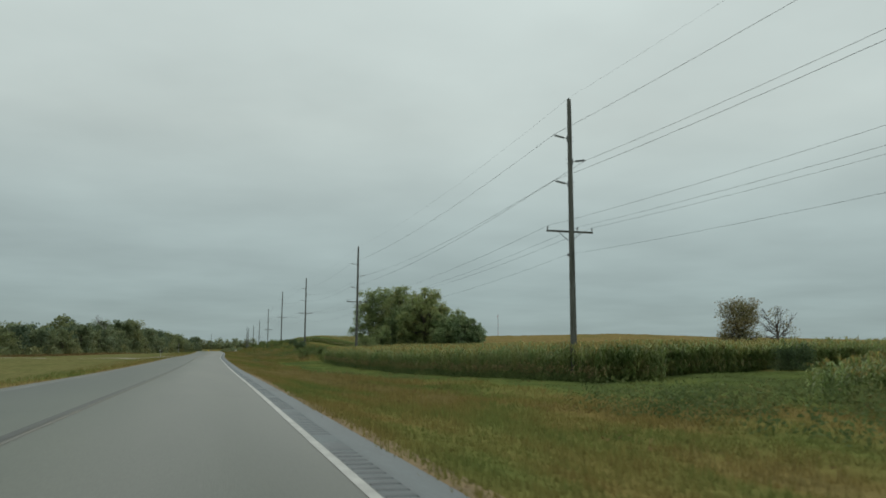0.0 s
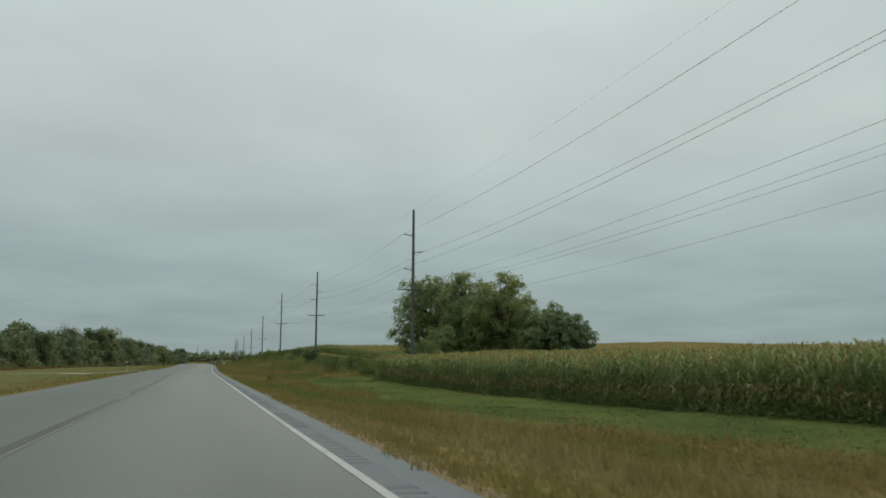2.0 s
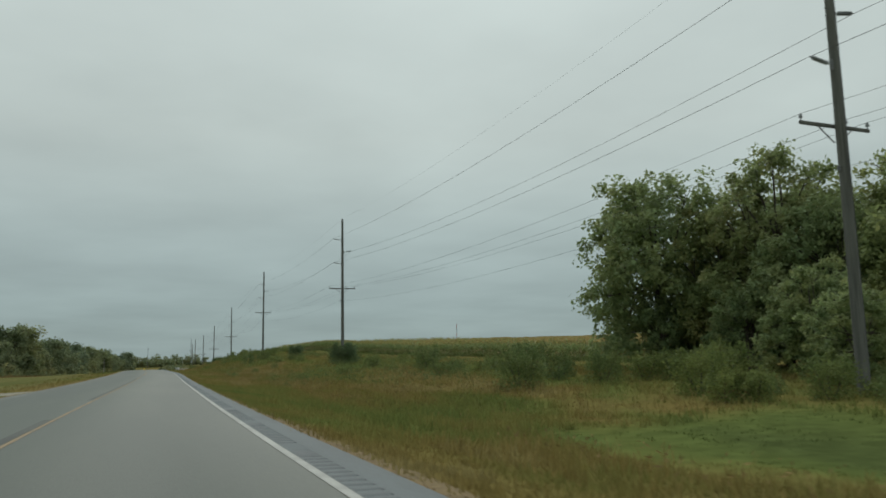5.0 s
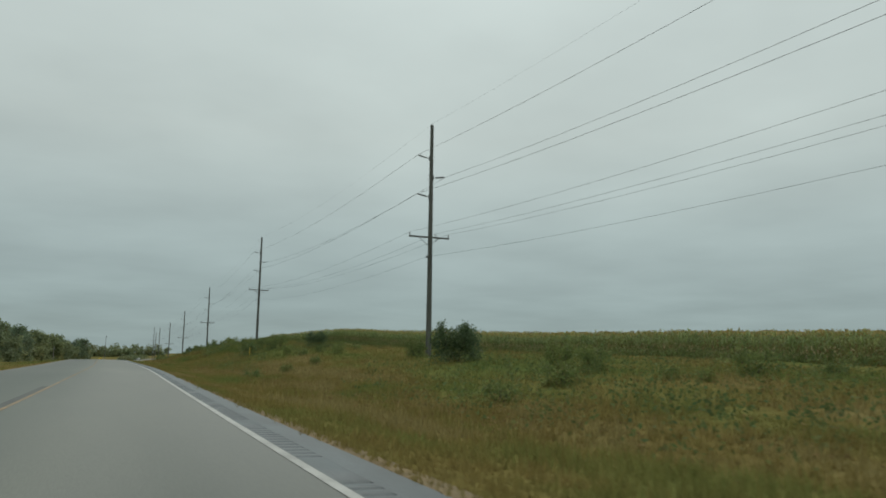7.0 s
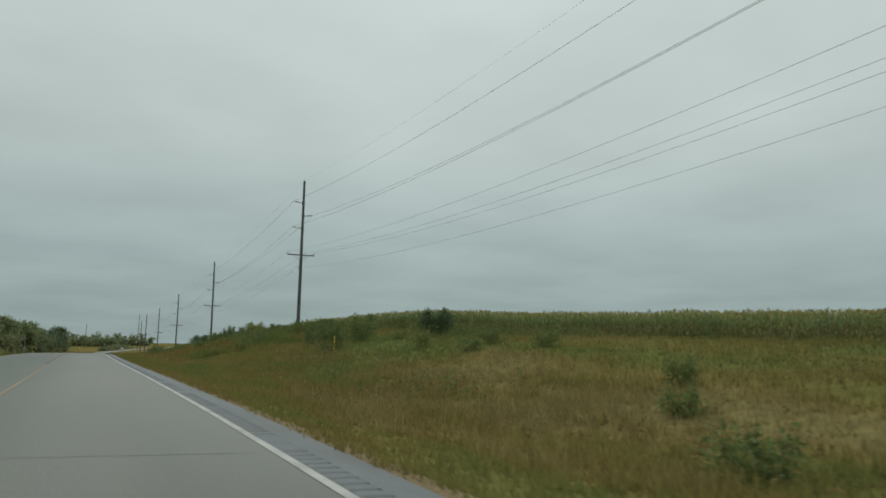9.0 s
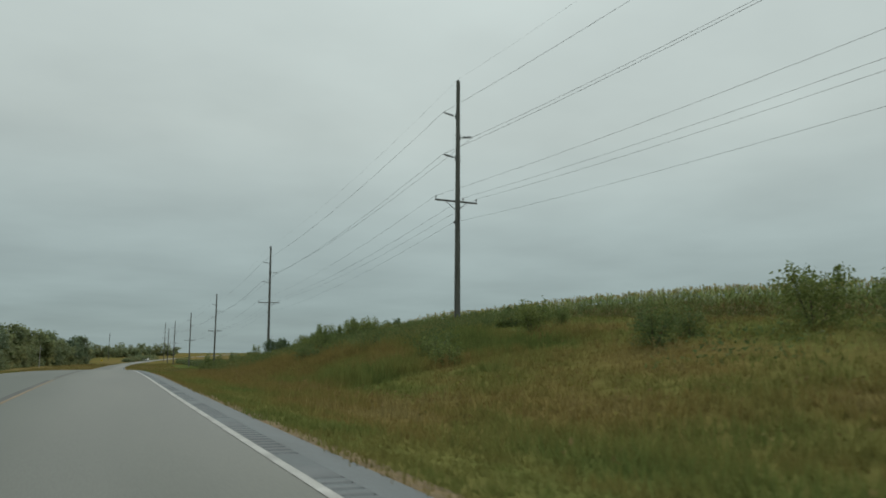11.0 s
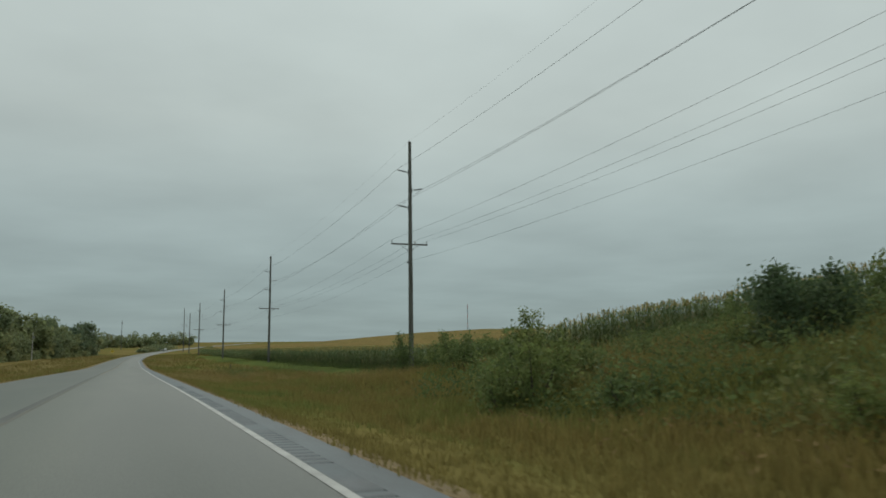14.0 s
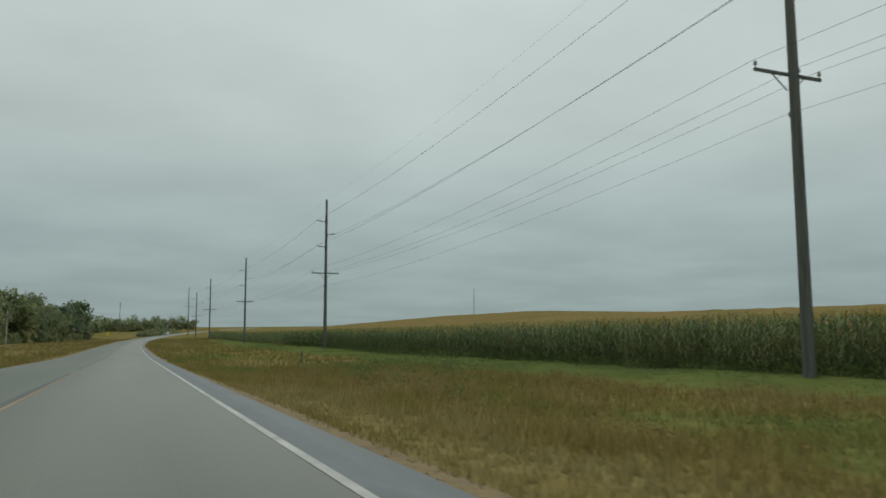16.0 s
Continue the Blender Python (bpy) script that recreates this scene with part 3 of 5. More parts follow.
def utility_pole(height, drops):
    """Origin on the ground; the line runs along y."""
    pole = thing("utility_pole", "tall weathered dark wooden utility pole with crossarm and insulators", "utility pole", "poles along the road")
    bm = bmesh.new()
    n = 8
    for k in range(n):
        z0, z1 = -0.6 + (height + 0.6) * k / n, -0.6 + (height + 0.6) * (k + 1) / n
        r0, r1 = 0.27 - 0.115 * k / n, 0.27 - 0.115 * (k + 1) / n
        bmesh.ops.create_cone(bm, cap_ends=True, segments=12, radius1=r0, radius2=r1, depth=z1 - z0, matrix=Matrix.Translation((0, 0, (z0 + z1) / 2)))
    bmesh.ops.remove_doubles(bm, verts=bm.verts, dist=0.002)
    part("shaft", bm, M_POLE, pole)
    bm = bmesh.new()
    tube(bm, (-0.02, 0, height - 0.02), (-0.02, 0, height + 0.16), 0.04, 0.03)
    part("pole_cap", bm, M_STEEL, pole)
    for drop, side in drops:
        ob = part("post_insulator", post_insulator(side), M_INSUL, pole)
        ob.location = (0, 0, height - drop)
        bm = bmesh.new()
        block(bm, (side * 0.19, 0, 0), (0.10, 0.16, 0.5), bevel=0.015)
        part("mounting_plate", bm, M_STEEL, ob)
        for z in (-0.17, 0.17):
            bm = bmesh.new()
            tube(bm, (-side * 0.32, 0, z), (-side * 0.14, 0, z), 0.022, 0.022, 6)
            part("bolt", bm, M_STEEL, ob)
    bm = bmesh.new()
    block(bm, (0, 0.26, 0), (4.0, 0.11, 0.15), bevel=0.015)
    arm = part("crossarm", bm, M_POLE, pole)
    arm.location = (0, 0, height - CROSS)
    for side in (-1, 1):
        bm = bmesh.new()
        tube(bm, (side * 0.95, 0.27, -0.08), (side * 0.14, 0.24, -0.72), 0.03, 0.03, 6)
        part("brace", bm, M_STEEL, arm)
    for o in (-1.92, 0.64, 1.92):
        bm = bmesh.new()
        tube(bm, (o, 0.26, 0.07), (o, 0.26, 0.2), 0.025, 0.025, 6)
        tube(bm, (o, 0.26, 0.2), (o, 0.26, 0.26), 0.085, 0.08, 10)
        tube(bm, (o, 0.26, 0.28), (o, 0.26, 0.36), 0.075, 0.05, 10)
        part("pin_insulator", bm, M_INSUL, arm)
    bm = bmesh.new()
    block(bm, (-0.3, 0, 0), (0.16, 0.1, 0.22), bevel=0.02)
    br = part("neutral_bracket", bm, M_STEEL, pole)
    br.location = (0, 0, height - 12.6)
    bm = bmesh.new()
    tube(bm, (0.1, -0.24, 0.2), (0.1, -0.16, height - 0.3), 0.012, 0.012, 5)
    part("ground_wire", bm, M_WIRE, pole)
    return pole


# place and top of every pole in the row
POLES = [(25.8, -130.0, 22.5), (26.2, -38.5, 21.5), (26.88, 53.1, 20.8), (27.1, 144.4, 20.2), (28.0, 234.7, 21.6), (29.0, 325.2, 23.5), (29.6, 411.5, 20.0), (30.4, 495.4, 16.9),
         (31.2, 577.6, 15.4), (31.8, 662.3, 15.3), (34.8, 747.9, 14.4), (38.5, 838.0, 21.0)]
for i, (x, y, top) in enumerate(POLES):
    z = land1(x, y)
    ob = utility_pole(top - z, WIDE_DROPS if i == 3 else ARM_DROPS)
    ob.location = (x, y, z)
    tilt = {5: 0.1, 6: -0.45}.get(i, rs.uniform(-0.15, 0.15))
    ob.location.x -= math.tan(radians(tilt)) * (top - z)
    ob.rotation_euler = (radians(rs.uniform(-0.3, 0.3)), radians(tilt), radians(rs.uniform(-2, 2)))


def wire(name, points, radius, label, seg=5):
    """A hanging wire through the points, with sag between them."""
    bm_v, bm_f = [], []
    path = []
    for a, b in zip(points, points[1:]):
        a, b = np.array(a), np.array(b)
        sag = 1.15 * (np.linalg.norm(b - a) / 91) ** 2
        for k in range(14):
            t = k / 14
            p = a + (b - a) * t
            path.append((p[0], p[1], p[2] - 4 * sag * t * (1 - t)))
    path.append(tuple(points[-1]))
    for p in path:
        for s in range(seg):
            an = 2 * math.pi * s / seg
            bm_v.append((p[0] + radius * math.cos(an), p[1], p[2] + radius * math.sin(an)))
    for i in range(len(path) - 1):
        for s in range(seg):
            s2 = (s + 1) % seg
            bm_f.append((i * seg + s, i * seg + s2, (i + 1) * seg + s2, (i + 1) * seg + s))
    ob = new(name, mesh_from(name, bm_v, np.array(bm_f), [M_WIRE]))
    return tagged(ob, label, "power line", "wires along the poles")


wire("power_line", [(x, y, t + 0.14) for x, y, t in POLES], 0.0046, "thin shield wire strung over the pole tops")
for k, (drop, side) in enumerate(ARM_DROPS):
    wire("power_line", [(x + side * 1.42, y, t - (WIDE_DROPS[k][0] if i == 3 else drop) + 0.2) for i, (x, y, t) in enumerate(POLES)], 0.012, "dark conductor strung between the post insulators")
for o in (-1.92, 0.64, 1.92):
    wire("power_line", [(x + o, y + 0.26, t - CROSS + 0.38) for x, y, t in POLES], 0.0085, "dark conductor strung over the crossarms")
wire("power_line", [(x - 0.38, y, t - 12.6) for x, y, t in POLES], 0.0075, "thin neutral wire below the crossarms")


def plain_pole(height, mat, label, arm):
    pole = thing("utility_pole", label, "utility pole")
    bm = bmesh.new()
    tube(bm, (0, 0, -0.5), (0, 0, height), 0.16 if height < 12 else 0.24, 0.10 if height < 12 else 0.15, 10)
    part("shaft", bm, mat, pole)
    if arm:
        bm = bmesh.new()
        block(bm, (0, -0.15, height - 0.5), (2.0, 0.1, 0.13), bevel=0.01)
        part("crossarm", bm, mat, pole)
    bm = bmesh.new()
    tube(bm, (0.28, 0, height - 1.9), (0.28, 0, height - 1.2), 0.2, 0.2, 10)
    part("transformer" if arm else "bracket", bm, M_STEEL, pole)
    return pole


pp = plain_pole(8.4, M_POLE_PALE, "short pale wooden utility pole before the woods", False)
pp.location = (-21, 590, land1(-21, 590))
pp = plain_pole(20.5, M_POLE, "tall bare wooden utility pole beyond the bend", False)
pp.location = (2.8, 917.5, land1(2.8, 917.5))


# ---- far communication mast ----
mast = thing("radio_mast", "far red and white lattice radio mast on the skyline", "radio mast")
mx, my, mz = 818.0, 2104.0, land1(818, 2104)
mast.location = (mx, my, mz)
for k in range(8):
    bm = bmesh.new()
    z0, z1 = 11.4 * k, 11.4 * (k + 1)
    for a in (0, 2.094, 4.189):
        tube(bm, (0.9 * math.cos(a), 0.9 * math.sin(a), z0), (0.9 * math.cos(a), 0.9 * math.sin(a), z1), 0.2, 0.2, 5)
    for j in range(4):
        za = z0 + 2.85 * j
        for a in (0, 2.094, 4.189):
            tube(bm, (0.9 * math.cos(a), 0.9 * math.sin(a), za), (0.9 * math.cos(a + 2.094), 0.9 * math.sin(a + 2.094), za + 2.85), 0.10, 0.10, 4)
    part("mast_section", bm, M_MAST_RED if k % 2 else M_STEEL, mast)


# ---- leaves, trees and shrubs ----
def leaf_cards(centres, size, rng, spread=0.35, flat=0.0, slim=1.0, facing=None):
    """Small pointed leaves, one bent rhombus each, at the given places; facing: directions that they roughly turn to."""
    n = len(centres)
    d = rng.normal(size=(n, 3))
    d[:, 2] *= 1 - flat
    if facing is not None:
        d -= facing * (d * facing).sum(1)[:, None] * 0.75
    d /= np.linalg.norm(d, axis=1)[:, None]
    e = np.cross(d, rng.normal(size=(n, 3)) if facing is None else facing + rng.normal(size=(n, 3)) * 0.35)
    e /= np.linalg.norm(e, axis=1)[:, None]
    s = size * rng.uniform(1 - spread, 1 + spread, (n, 1))
    w = s * rng.uniform(0.4, 0.65, (n, 1)) * slim
    nrm = np.cross(d, e)
    bend = nrm * s * rng.uniform(-0.25, 0.25, (n, 1))
    v = np.stack([centres - d * s, centres + e * w + bend, centres + d * s, centres - e * w + bend], 1).reshape(-1, 3)
    f = (np.arange(n)[:, None] * 4 + np.arange(4)[None])
    return v, f


def clumped_crown(lobes, n, leaf, rng, clumps, spread):
    """Leaves in sprays at the ends of twigs, spread over the skins of the lobes: uneven, with gaps between the sprays."""
    lo = np.array(lobes)
    w = lo[:, 3] * lo[:, 4]
    pick = rng.choice(len(lo), clumps, p=w / w.sum())
    d = rng.normal(size=(clumps, 3))
    d /= np.linalg.norm(d, axis=1)[:, None]
    r = rng.uniform(0.5, 1.06, clumps)
    tip = lo[pick, :3] + d * r[:, None] * np.stack([lo[pick, 3], lo[pick, 3], lo[pick, 4]], -1)
    own = rng.choice(clumps, n, p=(lambda q: q / q.sum())(rng.uniform(0.4, 1.6, clumps)))
    size = spread * rng.uniform(0.6, 1.35, clumps)
    ball = rng.normal(size=(n, 3))
    ball *= (rng.random(n) ** 0.45 / np.linalg.norm(ball, axis=1))[:, None]
    pts = tip[own] + ball * size[own][:, None] * [1.0, 1.0, 0.85]
    pts[:, 2] -= 0.08 * np.hypot(pts[:, 0] - tip[own, 0], pts[:, 1] - tip[own, 1])
    face = d[own] * 0.6 + [0, 0, 0.55] + rng.normal(size=(n, 3)) * 0.55
    face /= np.linalg.norm(face, axis=1)[:, None]
    return pts, face


def crown_points(lobes, n, rng, shell=0.55):
    """Points in a crown of several lobes (x, y, z, rx, rz), more of them near the lobes' skins."""
    lo = np.array(lobes)
    w = lo[:, 3] ** 2 * lo[:, 4]
    pick = rng.choice(len(lo), n, p=w / w.sum())
    d = rng.normal(size=(n, 3))
    d /= np.linalg.norm(d, axis=1)[:, None]
    r = shell + (1.08 - shell) * rng.random(n) ** 0.7
    wob = 1 + 0.22 * np.sin(d[:, 0] * 7 + pick) * np.sin(d[:, 1] * 6 + 2 * pick) + 0.12 * np.sin(d[:, 2] * 11 + pick * 3)
    r = r * wob
    return lo[pick, :3] + d * r[:, None] * np.stack([lo[pick, 3], lo[pick, 3], lo[pick, 4]], -1)


def limbs(bm, lobes, height, rng, r0, twigs=3):
    top = height * 0.62
    tube(bm, (0, 0, -0.4), (0.1, 0.05, top * 0.5), r0, r0 * 0.75, 9)
    tube(bm, (0.1, 0.05, top * 0.5), (0.0, 0.1, top), r0 * 0.75, r0 * 0.4, 8)
    for l in lobes:
        a = Vector((0.05, 0.05, top * rng.uniform(0.35, 0.95)))
        b = Vector((l[0], l[1], l[2]))
        mid = a.lerp(b, 0.5) + Vector((rng.uniform(-0.3, 0.3), rng.uniform(-0.3, 0.3), -0.25))
        tube(bm, a, mid, r0 * 0.42, r0 * 0.28, 6)
        tube(bm, mid, b, r0 * 0.28, r0 * 0.1, 5)
        for _ in range(twigs):
            tip = b + Vector((rng.uniform(-1, 1) * l[3] * 0.7, rng.uniform(-1, 1) * l[3] * 0.7, rng.uniform(-0.4, 0.8) * l[4] * 0.8))
            tube(bm, mid.lerp(b, rng.uniform(0.4, 1.0)), tip, r0 * 0.12, r0 * 0.03, 4)


def tree(seed, height, radius, n_leaf, leaf, mat, label, lobes_n=9, base=0.28, name="tree", category="tree", group="", bark=None, twigs=3, spray=0.125):
    """A broadleaf tree standing on its origin; spray: size of its leaf sprays, as a share of its radius."""
    rng = np.random.default_rng(seed)
    t = thing(name, label, category, group)
    lobes = []
    for k in range(lobes_n):
        a = 2.4 * k + rng.uniform(-0.4, 0.4)
        zf = base + (0.92 - base) * (k + 0.5) / lobes_n
        prof = math.sin(math.pi * min(0.95, 0.18 + 0.78 * (zf - base) / (1 - base))) ** 0.6
        rr = radius * (rng.uniform(0.35, 0.86) if k < lobes_n - 1 else 0.1) * prof
        lr = radius * rng.uniform(0.2, 0.44) * (0.7 + 0.3 * prof)
        lobes.append((rr * math.cos(a), rr * math.sin(a), zf * height, lr, lr * rng.uniform(0.6, 0.9)))
    bm = bmesh.new()
    limbs(bm, lobes if twigs else lobes[::4], height, rng, 0.018 * height + 0.04, twigs)
    part("trunk", bm, bark or M_BARK, t)
    pts, face = clumped_crown(lobes, n_leaf, leaf, rng, max(40, n_leaf // 30), spray * radius)
    low = pts[:, 2] > 0.25
    v, f = leaf_cards(pts[low], leaf, rng, facing=face[low])
    part("crown", mesh_from("crown", v, f, [mat]), None, t)
    return t


def shrub(seed, height, radius, n_leaf, leaf, mat, label, group=""):
    rng = np.random.default_rng(seed)
    t = thing("shrub", label, "shrub", group)
    lobes = [(radius * 0.5 * math.cos(2.1 * k), radius * 0.5 * math.sin(2.1 * k), height * rng.uniform(0.35, 0.72), radius * rng.uniform(0.4, 0.62), height * rng.uniform(0.25, 0.34)) for k in range(6)]
    lobes += [(radius * 0.55 * math.cos(1.26 * k), radius * 0.55 * math.sin(1.26 * k), height * 0.16, radius * 0.5, height * 0.2) for k in range(5)]
    lobes += [(radius * rng.uniform(-0.9, 0.9), radius * rng.uniform(-0.9, 0.9), height * rng.uniform(0.3, 0.82), radius * 0.24, height * 0.12) for k in range(8)]
    bm = bmesh.new()
    for k in range(7):
        l = lobes[k % 6]
        tube(bm, (0.1 * math.cos(k), 0.1 * math.sin(k), -0.2), (l[0], l[1], l[2]), 0.03, 0.012, 5)
        tube(bm, (l[0], l[1], l[2]), (l[0] * 1.2 + rng.uniform(-0.2, 0.2), l[1] * 1.2, height * rng.uniform(0.8, 0.98)), 0.012, 0.004, 4)
    part("stem", bm, M_BARK, t)
    pts = crown_points(lobes, n_leaf, rng, 0.3)
    extra = np.array([(l[0] * 1.15, l[1] * 1.15, height * rng.uniform(0.75, 1.0)) for l in lobes[:6] for _ in range(max(2, n_leaf // 70))])
    pts = np.concatenate([pts, extra + rng.normal(size=extra.shape) * [0.14, 0.14, 0.12]])
    pts = pts[pts[:, 2] > 0.03]
    v, f = leaf_cards(pts, leaf, rng)
    part("foliage", mesh_from("foliage", v, f, [mat]), None, t)
    return t


def place(proto, used, x, y, scale, turn, dz=0.0):
    """The prototype itself the first time, copies after that."""
    z = land1(x, y) + dz
    if proto.name not in used:
        used.add(proto.name)
        ob = proto
    else:
        ob = copy_thing(proto, Matrix())
    ob.location, ob.rotation_euler, ob.scale = (x, y, z), (0, 0, radians(turn)), (scale, scale, scale)
    return ob


USED = set()
# the grove beside the road
GROVE = "tall full-leaved tree in a dense roadside grove"
grove_a = tree(11, 14.0, 6.1, 23000, 0.175, M_LEAF, GROVE, 40, 0.1, group="trees of the grove")
grove_b = tree(12, 16.0, 5.5, 23000, 0.175, M_LEAF_WARM, GROVE, 40, 0.10, group="trees of the grove")
grove_c = tree(13, 10.0, 4.4, 11000, 0.17, M_LEAF, "lower full-leaved tree in a dense roadside grove", 24, 0.10, group="trees of the grove")
for p, x, y, s, a in ((grove_a, 37.8, 171.4, 1.13, 0), (grove_b, 41.0, 161.5, 1.0, 40), (grove_b, 42.8, 151.5, 0.95, 200), (grove_a, 40.2, 156.5, 0.82, 310), (grove_b, 40.4, 166.0, 0.86, 90), (grove_a, 45.5, 166.0, 0.98, 120),
                      (grove_c, 45.0, 144.5, 0.92, 20), (grove_c, 47.5, 147.0, 1.0, 160), (grove_a, 46.5, 156.5, 0.85, 250), (grove_c, 47.5, 142.0, 0.88, 300), (grove_c, 49.6, 143.4, 0.84, 75), (grove_c, 50.5, 137.5, 0.31, 10), (grove_c, 53.5, 136.5, 0.25, 210), (grove_c, 29.6, 146.6, 0.5, 80), (grove_c, 36.2, 169.0, 0.55, 30), (grove_c, 33.6, 152.5, 0.68, 200), (grove_c, 36.0, 160.0, 0.62, 130)):
    place(p, USED, x, y, s, a, -0.3)

# two thin trees in the field
half_bare = tree(21, 7.2, 3.0, 9500, 0.10, M_LEAF_AUTUMN, "small round tree with thinning autumn leaves in the field", 26, 0.2, twigs=6, spray=0.24)
place(half_bare, USED, 77.5, 98.0, 1.3, 0)
bare = tree(22, 6.8, 3.0, 420, 0.11, M_LEAF_AUTUMN, "small almost bare tree with dark twigs in the field", 24, 0.2, twigs=12, spray=0.3)
place(bare, USED, 84.0, 97.0, 1.25, 0)

# the woods on the far side
WOODS = "full-leaved tree at the edge of the woods"
wood_a = tree(31, 14.5, 6.3, 2900, 0.46, M_LEAF_DARK, WOODS, 26, 0.06, group="trees of the woods", twigs=0, spray=0.3)
wood_b = tree(32, 12.5, 6.0, 2800, 0.46, M_LEAF_DARK, WOODS, 24, 0.06, group="trees of the woods", twigs=0, spray=0.3)
wood_c = tree(33, 15.5, 5.8, 2900, 0.46, M_LEAF_DARK, WOODS, 26, 0.08, group="trees of the woods", twigs=0, spray=0.3)
woods = (wood_a, wood_b, wood_c)
wood_back = tree(34, 14.5, 5.6, 1000, 0.7, M_LEAF_DARK, "full-leaved tree inside the woods", 16, 0.1, group="trees of the woods", twigs=0, spray=0.3)
WY = [225, 250, 280, 310, 400, 463, 560, 615, 660, 705]
WX = [-78, -62, -50, -43, -33, -25, -26, -22, -12, -5]
rw = random.Random(3)
y = 228.0
while y < 704:
    x0 = float(np.interp(y, WY, WX))
    for row in range(2):
        x = x0 - 5.5 - 8 * row + rw.uniform(-1.5, 2)
        yy = y + rw.uniform(-2.5, 2.5) + 3.5 * (row % 2)
        pick = woods[rw.randrange(3)] if row == 0 and (y < 540 or rw.random() < 0.5) else wood_back
        place(pick, USED, x, yy, rw.uniform(0.6, 1.02) * float(np.interp(y, [228, 275, 320, 400], [0.64, 0.78, 1.08, 1.14])), rw.uniform(0, 360), -0.3)
    y += 8.0
for x, y in ((-84, 222), (-98, 216), (-112, 212), (-128, 210), (-144, 208), (-92, 236), (-110, 232), (-130, 228), (-160, 206), (-178, 204), (-150, 222)):
    place(woods[rw.randrange(3)], USED, x, y, rw.uniform(0.5, 0.66), rw.uniform(0, 360), -0.1)

# undergrowth along the edge of the woods
ru = np.random.default_rng(35)
n = 15000
uy = ru.uniform(226, 706, n)
ux = np.interp(uy, WY, WX) - 0.5 - np.abs(ru.normal(0, 2.2, n)) + 0.8 * np.sin(uy * 0.4)
uz = land(ux, uy) + ru.random(n) ** 1.4 * (2.6 + 2.0 * np.sin(uy * 0.23) * np.sin(uy * 0.11 + 1))
v, f = leaf_cards(np.stack([ux, uy, uz], -1), 0.42, ru)
tagged(new("undergrowth", mesh_from("undergrowth", v, f, [M_LEAF_DARK])), "leafy undergrowth along the edge of the woods", "undergrowth", kind="stuff")

# a dead tree standing out of the woods
dead = thing("dead_tree", "tall dead tree with bare pale branches over the woods", "dead tree", at=(-44.5, 354, land1(-44.5, 354)))
bm = bmesh.new()
rd = random.Random(8)
tube(bm, (0, 0, -0.5), (0.3, 0, 8), 0.3, 0.22, 8)
tube(bm, (0.3, 0, 8), (-0.2, 0.3, 12.5), 0.22, 0.12, 7)
for k in range(12):
    h = rd.uniform(7, 12.5)
    a = rd.uniform(0, 6.28)
    l = rd.uniform(2.5, 4.8)
    b = Vector((l * 0.6 * math.cos(a), l * 0.6 * math.sin(a), h + l * 0.85))
    tube(bm, (0.1, 0.1, h), b, 0.10, 0.05, 6)
    for j in range(4):
        c = b + Vector((rd.uniform(-1.6, 1.6), rd.uniform(-1.6, 1.6), rd.uniform(0.6, 2.6)))
        tube(bm, Vector((0.1, 0.1, h)).lerp(b, rd.uniform(0.4, 1)), c, 0.06, 0.02, 4)
part("trunk", bm, M_BARK_PALE, dead)


# far woods on the skyline
def far_woods(pieces, label):
    vs, fs, base = [], [], 0
    rng = np.random.default_rng(77)
    for x0, y0, x1, y1, h, step in pieces:
        n = int(math.hypot(x1 - x0, y1 - y0) / step)
        for k in range(n):
            t = (k + rng.uniform(0.2, 0.8)) / n
            x, y = x0 + (x1 - x0) * t + rng.uniform(-6, 6), y0 + (y1 - y0) * t + rng.uniform(-10, 10)
            hh = h * rng.uniform(0.65, 1.1)
            z = land1(x, y)
            lobes = [(x + rng.uniform(-3, 3), y + rng.uniform(-3, 3), z + hh * q, hh * 0.33, hh * 0.24) for q in (0.2, 0.4, 0.6, 0.78)]
            pts = crown_points(lobes, 160, rng, 0.4)
            v, f = leaf_cards(pts, 1.12, rng)
            vs.append(v)
            fs.append(f + base)
            base += len(v)
    ob = new("far_woods", mesh_from("far_woods", np.concatenate(vs), np.concatenate(fs), [M_LEAF_DARK]))
    return tagged(ob, label, "woods", kind="stuff")


far_woods([(-95, 262, -70, 330, 12, 4), (-72, 330, -62, 420, 12, 4), (-62, 420, -52, 560, 13, 4), (-56, 560, -34, 690, 13, 4), (-220, 232, -95, 255, 12, 4), (-62, 720, -14, 1000, 9, 5), (-60, 960, 30, 1080, 9, 4), (-200, 900, -40, 1200, 14, 9), (-400, 1300, 100, 1450, 15, 7), (20, 1180, 75, 1215, 9, 3.5)],
          "low dark line of far woods on the skyline")


# shrubs along the verge and the cut slope
SHRUB = "dense green shrub growing on the grassy bank"
shrub_a = shrub(41, 2.6, 1.7, 2500, 0.085, M_LEAF_SHRUB, SHRUB, "shrubs on the bank")
shrub_b = shrub(42, 1.9, 1.2, 1600, 0.074, M_LEAF_SHRUB, SHRUB, "shrubs on the bank")
shrub_c = shrub(43, 1.2, 1.1, 750, 0.08, M_LEAF_SHRUB, "low green bush among the weeds", "shrubs on the bank")
shrub_d = shrub(44, 3.2, 0.78, 1700, 0.075, M_LEAF_SHRUB, "tall slim green bush above the other shrubs", "shrubs on the bank")
shrub_e = shrub(45, 2.6, 1.9, 5200, 0.085, M_LEAF_DEEP, "large round dark green shrub beside the cornfield", "shrubs on the bank")
